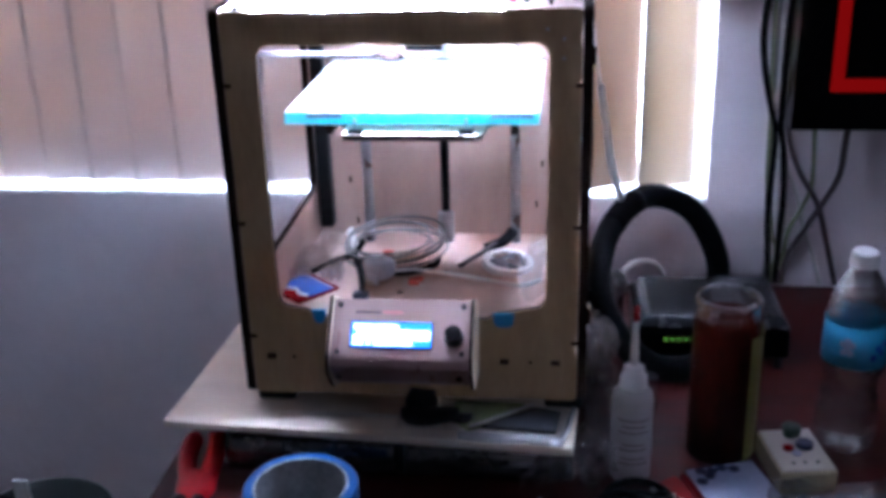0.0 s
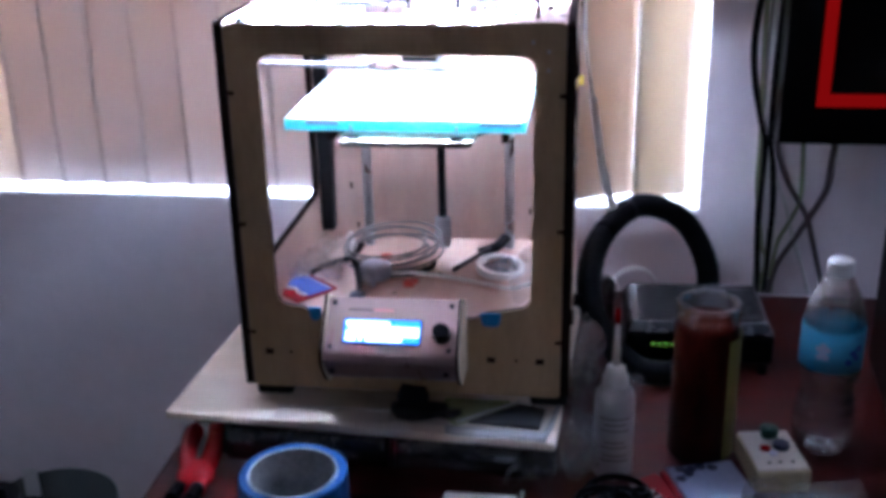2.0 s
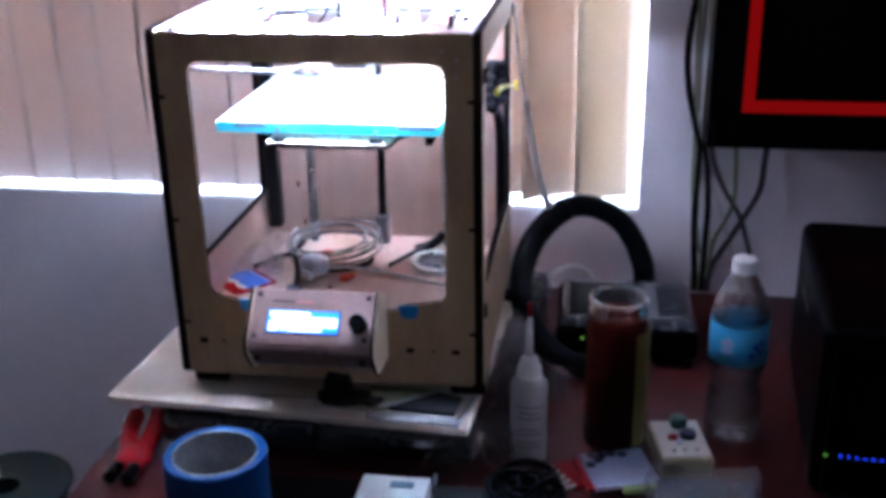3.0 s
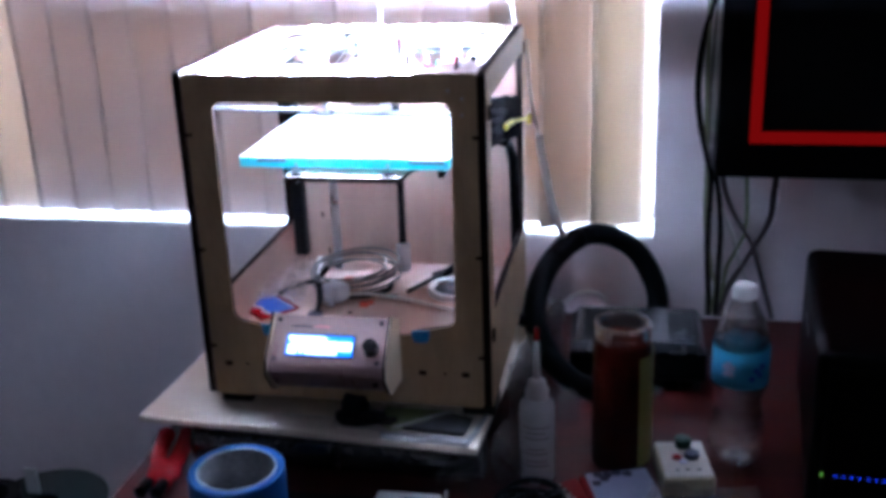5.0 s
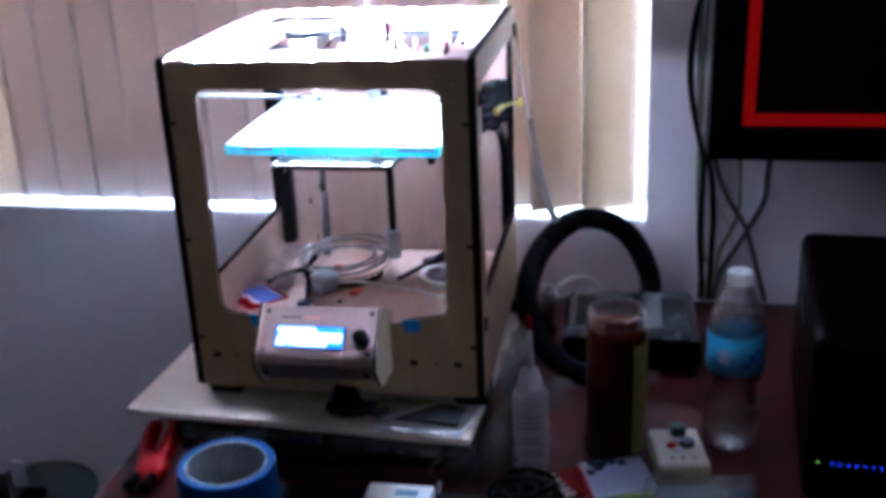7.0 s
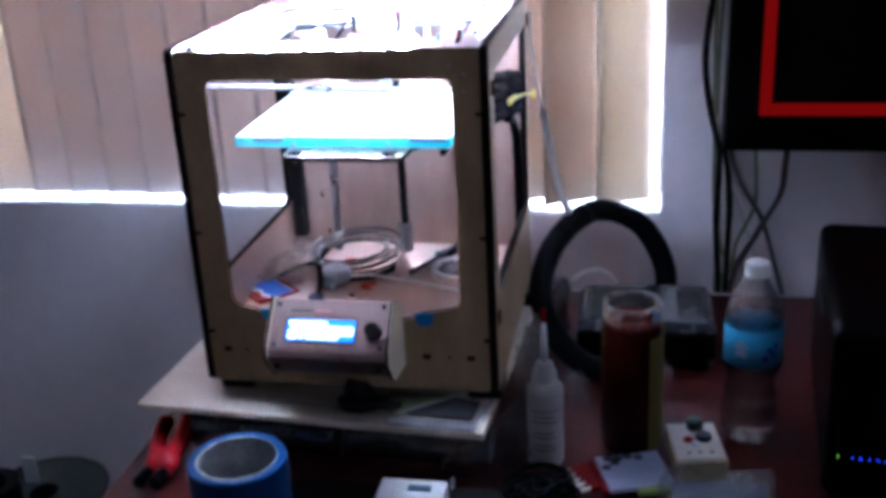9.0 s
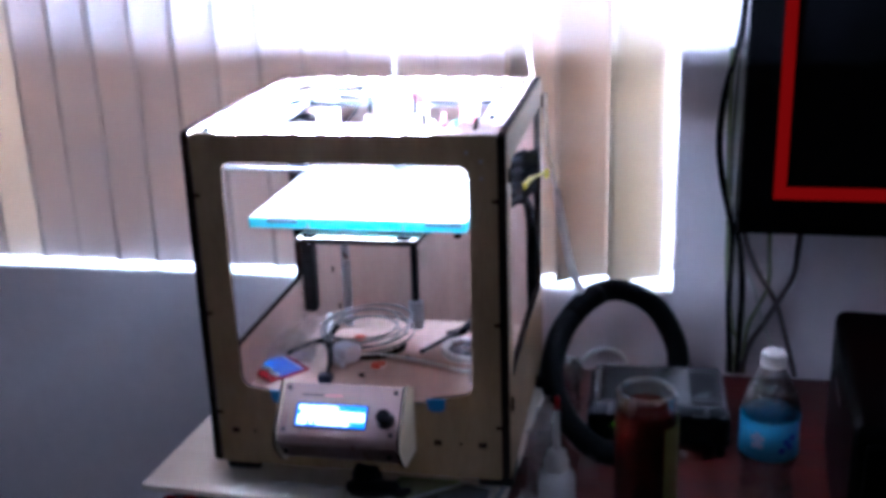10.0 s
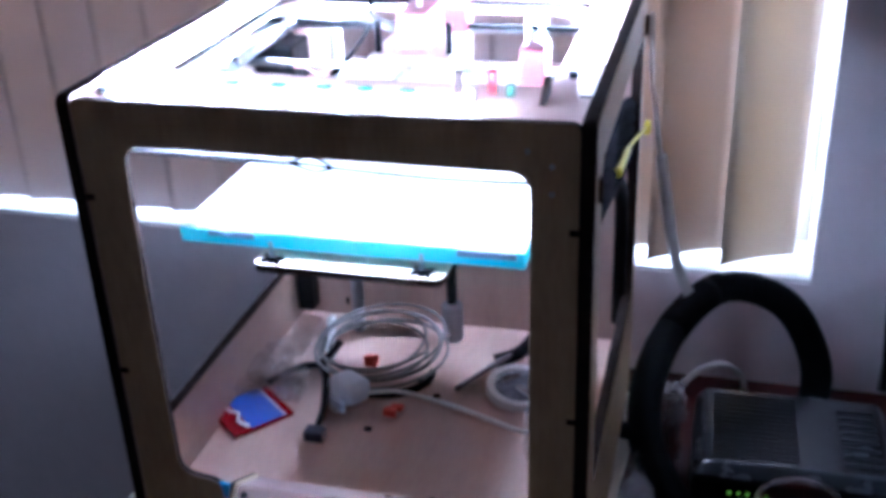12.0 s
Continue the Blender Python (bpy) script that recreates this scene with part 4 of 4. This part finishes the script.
for k in range(13):
    cx, cy, rr = 0.236 + wire_rng.uniform(-0.016, 0.030), -0.066 + wire_rng.uniform(-0.014, 0.012), wire_rng.uniform(0.020, 0.034)
    lift, phase = wire_rng.uniform(0.006, 0.026), wire_rng.uniform(0, 6)
    for q in range(7):
        ang = phase + q * 0.95
        loops.append((cx + rr * math.cos(ang), cy + 0.75 * rr * math.sin(ang), TABLE + 0.006 + lift * (0.55 + 0.45 * math.sin(ang * 0.9 + k))))
ob = part("black_wire_tangle", sweep(loops, 0.0038, 8, 6), CASE_BLACK, smooth=True)
tagged(ob, "tangle of black wire on the desk", "cable")
conn = thing("ribbon_connector", "red card edge with a row of pale pins", "connector", pose(0.274, -0.018, TABLE, 0, 0, -52))
part("body", box(-0.026, 0.026, -0.002, 0.022, 0.001, 0.007, 0.001), DULL_RED, conn)
for k in range(5):
    part("pin", box(-0.024 + 0.0105 * k, -0.0195 + 0.0105 * k, -0.014, -0.001, 0.003, 0.007, 0.0006), FACE_CREAM, conn)
card = thing("printed_leaflet", "white and blue leaflet with a red edge on the desk", "leaflet", pose(0.330, -0.003, TABLE + 0.002, 0, 0, 18))
part("sheet", box(-0.034, 0.042, -0.036, 0.034, 0.004, 0.010, 0.001), PURPLE_WHITE, card)
part("red_edge", box(-0.042, -0.0345, -0.036, 0.030, 0.003, 0.009, 0.001), DULL_RED, card)
part("yellow_edge", box(-0.004, 0.042, -0.046, -0.0365, 0.003, 0.009, 0.001), GREEN_CARD, card)
for x, y in ((-0.026, 0.010), (-0.020, 0.028), (-0.008, 0.026), (0.004, 0.028), (0.016, 0.024), (-0.014, 0.018)):
    part("printed_spot", cyl((x, y, 0.010), (x, y, 0.0106), 0.006, 14), NAVY, card)

sw = thing("switch_box", "cream box with a coloured dial on the desk", "switch", pose(0.406, 0.035, TABLE, 0, 0, 9))
part("case", box(-0.030, 0.030, -0.034, 0.050, 0.0, 0.026, 0.003), CREAM, sw)
part("face", box(-0.028, 0.028, -0.032, 0.048, 0.0262, 0.0275, 0.0005), FACE_CREAM, sw)
part("dial", cyl((0.010, 0.012, 0.0275), (0.010, 0.012, 0.034), 0.0095, 20, bevel=0.001), NAVY, sw)
part("dial_mark", cyl((-0.008, 0.010, 0.0275), (-0.008, 0.010, 0.0295), 0.006, 16), RED, sw)
part("dial_mark", cyl((-0.002, 0.000, 0.0275), (-0.002, 0.000, 0.0290), 0.005, 16), PURPLE_WHITE, sw)
part("cap", crumple(cyl((0.003, 0.034, 0.0275), (0.003, 0.034, 0.042), 0.0095, 16, bevel=0.002), 0.002, 90), GREEN, sw)
for x in (-0.012, 0.000, 0.014):
    part("screw", cyl((x, -0.018, 0.0275), (x, -0.018, 0.0287), 0.002, 10), DARK_STEEL, sw)
b = box(0.366, 0.490, -0.075, -0.012, TABLE + 0.004, TABLE + 0.024, 0.008, 3)
bmesh.ops.subdivide_edges(b, edges=b.edges[:], cuts=5, use_grid_fill=True)
ob = part("clear_blister", crumple(crumple(crumple(b, 0.009, 30), 0.007, 75), 0.004, 160), BAG_FILM)
tagged(ob, "clear crumpled blister pack on the desk", "blister pack")
ob = part("blue_tape_scrap", crumple(box(0.376, 0.480, -0.068, -0.020, TABLE + 0.001, TABLE + 0.016, 0.004), 0.006, 40), NAVY)
tagged(ob, "dark blue scrap under the clear blister pack", "scrap")

jar = thing("glass_jar", "tall open glass jar of dark red sauce", "jar", pose(0.3275, 0.073, TABLE) @ Matrix.Diagonal((0.96, 0.96, 1.11, 1)))
part("glass", lathe([(0, 0.002), (0.036, 0.0), (0.039, 0.004), (0.039, 0.146), (0.037, 0.152), (0.0335, 0.157), (0.0345, 0.160), (0.0345, 0.163), (0.0335, 0.165), (0.0345, 0.168), (0.034, 0.172), (0.032, 0.172), (0.0315, 0.159), (0.035, 0.150), (0.0365, 0.144), (0.0365, 0.006), (0, 0.005)], 48), JAR_GLASS, jar, smooth=True)
part("rim", lathe([(0.0338, 0.1525), (0.0352, 0.156), (0.0352, 0.161), (0.0346, 0.1635), (0.0354, 0.166), (0.0354, 0.1715), (0.0340, 0.1735), (0.0318, 0.1735), (0.0312, 0.170), (0.0312, 0.158)], 48), RIM_GLASS, jar, "thick glass rim", smooth=True)
part("sauce", lathe([(0, 0.006), (0.0362, 0.0065), (0.0362, 0.144), (0.0345, 0.150), (0.031, 0.155), (0.024, 0.151), (0, 0.149)], 40), SAUCE, jar, "dark red sauce", smooth=True)
ring = [(radians(-55 + 10 * k), r, z) for r, z in ((0.0394, 0.01), (0.0394, 0.142), (0.0398, 0.142), (0.0398, 0.01)) for k in range(10)]
lab = bmesh.new()
vs = [lab.verts.new((r * math.cos(a), r * math.sin(a), z)) for a, r, z in ring]
for q in range(4):
    for k in range(9):
        lab.faces.new((vs[10 * q + k], vs[10 * q + k + 1], vs[10 * ((q + 1) % 4) + k + 1], vs[10 * ((q + 1) % 4) + k]))
part("label_band", lab, GRIP, jar, "olive paper label")

bottle = thing("water_bottle", "clear plastic bottle of water with a light blue label", "bottle", pose(0.470, 0.108, TABLE) @ Matrix.Diagonal((1, 1, 1.035, 1)))
outer = [(0.0, 0.008), (0.012, 0.006), (0.020, 0.001), (0.027, 0.0), (0.031, 0.004), (0.0325, 0.010)]
for z, rr in ((0.016, 0.0335), (0.021, 0.0318), (0.026, 0.0336), (0.031, 0.0318), (0.036, 0.0334), (0.041, 0.0314), (0.047, 0.0328), (0.053, 0.0305), (0.060, 0.0312), (0.067, 0.0290), (0.074, 0.0300), (0.081, 0.0290), (0.088, 0.0312), (0.095, 0.0326)):
    outer.append((rr + (0.0008 if rr > 0.0308 else -0.0008), z))
outer += [(0.0338, 0.101), (0.0335, 0.104), (0.0335, 0.152), (0.0338, 0.155), (0.0325, 0.162), (0.030, 0.172), (0.025, 0.184), (0.018, 0.197), (0.0135, 0.205), (0.0125, 0.210), (0.0125, 0.222)]
inner = [(max(r - 0.0007, 0), z + 0.0006) for r, z in outer][::-1]
part("shell", lathe(outer + inner, 48), PET, bottle, smooth=True)
part("water", lathe([(0, 0.0095)] + [(max(rr - 0.0014, 0), z + 0.0014) for rr, z in outer if z < 0.17 and rr > 0.013] + [(0.0296, 0.1685), (0, 0.1685)], 48), WATER, bottle, "clear water", smooth=True)
part("label_band", lathe([(0.0338, 0.104), (0.0341, 0.104), (0.0341, 0.150), (0.0338, 0.150), (0.0338, 0.104)], 48), LABEL_BLUE, bottle, "light blue label", smooth=True)
mark = bmesh.new()
for da, dz in ((0, 0), (8, 0.004), (-8, 0.004), (6, -0.005), (-6, -0.005), (0, 0.008)):
    a = radians(-118 + da)
    d = Vector((math.cos(a), math.sin(a), 0))
    cyl(d * 0.0335 + Vector((0, 0, 0.127 + dz)), d * 0.0345 + Vector((0, 0, 0.127 + dz)), 0.0036, 10, bm=mark)
part("label_mark", mark, PURPLE_WHITE, bottle)
mark = bmesh.new()
for da, dz in ((0, 0.004), (9, -0.002), (-8, -0.006), (14, 0.008)):
    a = radians(-62 + da)
    d = Vector((math.cos(a), math.sin(a), 0))
    cyl(d * 0.0335 + Vector((0, 0, 0.124 + dz)), d * 0.0345 + Vector((0, 0, 0.124 + dz)), 0.0042, 10, bm=mark)
part("label_mark", mark, BLUE, bottle)
part("cap", lathe([(0, 0.224), (0.0125, 0.224), (0.0145, 0.222), (0.0148, 0.208), (0.0128, 0.207)], 36), WHITE, bottle, "white screw cap")

glue = thing("glue_bottle", "translucent squeeze bottle with a thin spout and red tip", "glue bottle", pose(0.2285, 0.026, TABLE) @ Matrix.Diagonal((1, 1, 1.035, 1)))
part("body", lathe([(0, 0.001), (0.020, 0.0), (0.0215, 0.003), (0.0218, 0.092), (0.0205, 0.099), (0.015, 0.105), (0.0125, 0.107)], 36), FROSTED, glue, smooth=True)
part("liquid", lathe([(0, 0.003), (0.0198, 0.004), (0.0205, 0.090), (0, 0.090)], 36), FROSTED, glue, "whitish liquid", smooth=True)
part("collar", lathe([(0.0135, 0.104), (0.0145, 0.106), (0.0140, 0.116), (0.011, 0.121), (0.0105, 0.127), (0.006, 0.130), (0.0, 0.131)], 30), MILKY, glue, smooth=True)
part("spout", cyl((0, 0, 0.129), (0, 0, 0.178), 0.0045, 14, r2=0.0028), MILKY, glue, smooth=True)
part("tip", cyl((0, 0, 0.178), (0, 0, 0.194), 0.0036, 14, r2=0.0028), RED, glue, "red cap", smooth=True)
for k, (z, w) in enumerate(((0.074, 46), (0.067, 34), (0.060, 44), (0.046, 30), (0.040, 40), (0.030, 36), (0.024, 42))):
    line_b = bmesh.new()
    cols = [[line_b.verts.new((r * math.cos(a), r * math.sin(a), z + dz)) for r in (0.0215, 0.0221) for dz in (0, 0.0024)] for a in [radians(-88 - w + 2 * w * i / 10) for i in range(11)]]
    for p, q in zip(cols, cols[1:]):
        for i, j in ((0, 1), (1, 3), (3, 2), (2, 0)):
            line_b.faces.new((p[i], p[j], q[j], q[i]))
    part("label_line", line_b, GREY_CABLE, glue, "row of small unreadable print")
ob = part("plastic_cup", lathe([(0, 0.0), (0.013, 0.0), (0.0145, 0.003), (0.0135, 0.038), (0.011, 0.044), (0, 0.045)], 30), HAZY, smooth=True)
ob.matrix_world = pose(0.256, 0.168, TABLE)
tagged(ob, "small frosted plastic cup upturned on the desk", "cup")
ob = part("clear_cup", lathe([(0, 0.0), (0.0105, 0.0), (0.0125, 0.106), (0.0132, 0.107), (0.0117, 0.106), (0.0098, 0.002), (0, 0.002)], 30), RIM_GLASS, smooth=True)
ob.matrix_world = pose(0.2215, 0.330, TABLE)
tagged(ob, "narrow clear plastic cup inside the hose ring", "cup")
ob = part("pale_cap", lathe([(0, 0.0), (0.009, 0.0), (0.0095, 0.002), (0.0088, 0.014), (0, 0.015)], 24), HAZY, smooth=True)
ob.matrix_world = pose(0.374, 0.252, TABLE)
tagged(ob, "small pale blue cap in front of the modem", "cap")

for i, (x, y, w, d, h) in enumerate(((0.2005, 0.155, 0.012, 0.045, 0.100), (0.197, 0.225, 0.010, 0.035, 0.085), (0.192, 0.03, 0.011, 0.035, 0.06), (0.219, 0.345, 0.011, 0.025, 0.10))):
    b = box(x - w, x + w, y - d, y + d, TABLE + 0.003, TABLE + h, 0.012, 3)
    bmesh.ops.subdivide_edges(b, edges=b.edges[:], cuts=3, use_grid_fill=True)
    bmesh.ops.subdivide_edges(b, edges=b.edges[:], cuts=2, use_grid_fill=True)
    ob = part("clear_bag", crumple(crumple(crumple(b, 0.012, 28, i), 0.009, 80, i), 0.007, 190, i), BAG_FILM)
    tagged(ob, "crumpled clear plastic bag beside the printer", "plastic bag", "clear bags")

# ring of black hose leaning behind the printer
HOSE = [(0.199, 0.280, 0.845), (0.213, 0.365, 0.886), (0.264, 0.440, 0.908), (0.330, 0.468, 0.880), (0.370, 0.472, 0.808), (0.366, 0.430, 0.758), (0.332, 0.262, 0.7525), (0.272, 0.234, 0.7535), (0.223, 0.250, 0.790)]
hose = thing("hose_ring", "thick ring of black hose, taped, leaning by the printer", "hose")
part("hose", sweep(HOSE, 0.0160, 16, 34, True, rib=0.07), RUBBER, hose, "black corrugated hose", smooth=True)
part("tape_wrap", sweep(spline(HOSE, 10, True)[11:19], 0.0173, 16, smooth_path=False), DARK_CABLE, hose, "band of dark tape", smooth=True)
ob = part("spool_peg", cyl((0.1785, 0.265, 0.838), (0.210, 0.265, 0.836), 0.0088, 16, bevel=0.001), DARK_CABLE, P, "black peg")
line = thing("filament_line", "thin milky tube ending in a flat twisted strip on the hose", "tube")
part("tube", sweep([(0.184, 0.345, 1.22), (0.1855, 0.350, 1.165), (0.190, 0.36, 1.125), (0.1975, 0.362, 1.075)], 0.0020, 8), GREY_PVC, line, smooth=True)
part("strip", sweep([(0.1970, 0.362, 1.082), (0.201, 0.364, 1.055), (0.206, 0.370, 1.025), (0.212, 0.378, 0.985), (0.221, 0.392, 0.945), (0.232, 0.404, 0.914)], 0.0064, 8, flat=0.25), TUBE, line, smooth=True)

modem = thing("modem", "black modem with a vented grey lid and green lights", "modem", pose(0.347, 0.337, TABLE + 0.010, 0, 0, 1))
part("case", box(-0.100, 0.092, -0.066, 0.072, 0.004, 0.046, 0.006, 3), CASE_BLACK, modem)
lid = box(-0.100, 0.092, -0.066, 0.072, 0.0462, 0.060)
for v in lid.verts:
    if v.co.z > 0.05:
        v.co.x *= 0.89
        v.co.y += 0.010 if v.co.y < 0 else -0.002
bmesh.ops.bevel(lid, geom=lid.edges[:], offset=0.003, segments=3, affect="EDGES", profile=0.5)
part("lid", lid, GREY_LID, modem, "glossy grey lid with sloping sides")
for k in range(12):
    part("side_vent", box(-0.0995, -0.0925, -0.050 + 0.0095 * k, -0.0455 + 0.0095 * k, 0.0485, 0.0545, 0.0006), BLACK, modem)
for k in range(15):
    part("vent", box(-0.082, 0.0, -0.050 + 0.0075 * k, -0.0465 + 0.0075 * k, 0.0595, 0.0613, 0.0006), BLACK, modem)
for k in range(8):
    part("vent", box(0.040, 0.076, -0.045 + 0.0125 * k, -0.040 + 0.0125 * k, 0.0595, 0.0613, 0.0006), BLACK, modem)
for k in range(5):
    part("status_light", box(-0.0645 + 0.0085 * k, -0.0630 + 0.0085 * k, -0.0675, -0.0655, 0.030, 0.0316), LED_GREEN, modem)
for x in (-0.08, 0.08):
    for y in (-0.06, 0.06):
        part("foot", cyl((x, y, -0.010), (x, y, 0.005), 0.006, 12), BLACK, modem)
ob = part("white_flex", sweep([(0.232, 0.40, TABLE + 0.075), (0.25, 0.42, TABLE + 0.082), (0.275, 0.445, TABLE + 0.075), (0.295, 0.46, TABLE + 0.05), (0.30, 0.468, TABLE + 0.006)], 0.0035, 8), WHITE, smooth=True)
tagged(ob, "white flex behind the modem", "cable")

# cables down the wall
for pts, r, mt in (([(0.072, 1.25), (0.074, 1.12), (0.076, 1.049), (0.079, 0.997), (0.081, 0.906), (0.093, 0.824), (0.101, 0.793), (0.096, 0.739)], 0.0036, GREEN_CABLE),
                   ([(0.088, 1.25), (0.085, 1.12), (0.084, 1.049), (0.083, 0.997), (0.099, 0.939), (0.123, 0.881), (0.137, 0.833), (0.153, 0.791), (0.17, 0.739)], 0.0030, GREY_PVC),
                   ([(0.098, 1.25), (0.094, 1.1), (0.093, 0.986), (0.101, 0.932), (0.105, 0.869), (0.104, 0.813), (0.103, 0.739)], 0.0048, DARK_CABLE),
                   ([(0.102, 1.05), (0.104, 0.972), (0.123, 0.918), (0.152, 0.87), (0.165, 0.833), (0.192, 0.739)], 0.0042, BROWN_CABLE),
                   ([(0.139, 1.03), (0.140, 0.976), (0.143, 0.896), (0.130, 0.855), (0.117, 0.824), (0.112, 0.778), (0.114, 0.739)], 0.0036, GREEN_CABLE),
                   ([(0.188, 1.03), (0.183, 0.955), (0.179, 0.908), (0.156, 0.859), (0.141, 0.829), (0.119, 0.786), (0.110, 0.739)], 0.0048, BROWN_CABLE),
                   ([(0.095, 1.0), (0.103, 0.881), (0.109, 0.847), (0.114, 0.739)], 0.0026, GREY_PVC),
                   ([(0.088, 1.34), (0.082, 1.26), (0.066, 1.19), (0.060, 1.12), (0.066, 1.06), (0.080, 1.0), (0.087, 0.96), (0.085, 0.87), (0.094, 0.739)], 0.0048, DARK_CABLE),
                   ([(0.090, 1.32), (0.078, 1.20), (0.074, 1.10), (0.079, 1.02), (0.092, 0.94), (0.096, 0.86), (0.100, 0.739)], 0.0030, GREY_PVC),
                   ([(0.086, 1.30), (0.080, 1.15), (0.081, 1.05), (0.086, 0.97), (0.089, 0.85), (0.088, 0.739)], 0.0026, GREY_CABLE)):
    ob = part("wall_cable", sweep([(x, -0.014 - 0.006 * math.sin(9 * z), z) for x, z in pts], r, 8), mt, smooth=True)
    ob.matrix_world = WALL
    tagged(ob, "cable hanging down the wall behind the screen", "cable", "cables on the wall")

tv = thing("wall_screen", "black flat screen with a red inner frame, on the wall", "screen", WALL)
part("bezel", plate([(0.087, 1.004), (0.86, 1.004), (0.86, 1.50), (0.087, 1.50)], [(0.149, 1.074), (0.80, 1.074), (0.80, 1.44), (0.149, 1.44)], 0.045, "y", -0.118, 0), GLOSS_BLACK, tv)
part("panel", box(0.147, 0.802, -0.112, -0.0755, 1.072, 1.442), GLOSS_BLACK, tv)
for x0, x1, z0, z1 in ((0.132, 0.148, 1.056, 1.462), (0.1482, 0.80, 1.056, 1.073)):
    part("red_strip", box(x0, x1, -0.1205, -0.1182, z0, z1, 0.0005), TV_RED, tv, "lit red strip")
part("housing", box(0.115, 0.84, -0.073, -0.028, 1.02, 1.49, 0.01), MATT_BLACK, tv)
part("mount", box(0.30, 0.66, -0.028, -0.001, 1.12, 1.40, 0.003), MATT_BLACK, tv)

pc = thing("black_machine", "glossy black machine case with a row of blue lights", "machine", pose(0.568, 0.316, TABLE, 0, 0, -5))
part("case", box(0, 0.30, -0.345, 0, 0.006, 0.208, 0.014, 5), CASE_BLACK, pc)
part("front_panel", box(0.012, 0.288, -0.351, -0.3445, 0.018, 0.194, 0.004), CASE_BLACK, pc)
# steel sliver added as the highlight on the case's left side
part("edge_glint", box(-0.0012, 0.0008, -0.175, -0.105, 0.150, 0.155, 0.0004), STEEL, pc)
for k in range(11):
    part("status_light", box(0.013 + 0.0085 * k + (0.006 if k else 0), 0.0142 + 0.0085 * k + (0.006 if k else 0), -0.3525, -0.3505, 0.0642, 0.0654), LED_GREEN if k == 0 else LED_BLUE, pc)
for x in (0.03, 0.27):
    for y in (-0.32, -0.03):
        part("foot", cyl((x, y, 0), (x, y, 0.007), 0.01, 12), BLACK, pc)

# spool on a stool beside the desk
stool = thing("stool", "small dark round stool beside the desk", "stool", pose(-0.52, 0.08, 0))
part("seat", lathe([(0, 0.50), (0.085, 0.50), (0.09, 0.505), (0.09, 0.537), (0.085, 0.542), (0, 0.542)], 40), MATT_BLACK, stool)
for k in range(3):
    a = 2 * math.pi * k / 3
    part("leg", cyl((0.10 * math.cos(a), 0.10 * math.sin(a), 0), (0.05 * math.cos(a), 0.05 * math.sin(a), 0.50), 0.012, 12), MATT_BLACK, stool)
spool = thing("filament_spool", "grey green plastic spool with a white tag", "spool", pose(-0.495, 0.080, 0.542))
part("flange", lathe([(0.02, 0.0), (0.09, 0.0), (0.09, 0.004), (0.02, 0.004), (0.02, 0.0)], 48), DISC, spool)
part("winding", lathe([(0.05, 0.0042), (0.08, 0.0042), (0.08, 0.0538), (0.05, 0.0538), (0.05, 0.0042)], 48), DISC, spool)
part("flange", lathe([(0.02, 0.054), (0.09, 0.054), (0.09, 0.058), (0.02, 0.058), (0.02, 0.054)], 48), DISC, spool)
tag = box(-0.010, 0.010, -0.002, 0.002, 0.0585, 0.100, 0.0008)
part("tag", tag, WHITE, spool, "white paper tag").location = (-0.028, 0.02, 0)
roll = thing("dark_tape_roll", "dark roll of tape with a grey core on the spool", "tape roll", pose(-0.555, 0.045, 0.6005))
part("tape", lathe([(0.026, 0.0), (0.042, 0.0), (0.042, 0.03), (0.026, 0.03), (0.026, 0.0)], 40), RUBBER, roll)
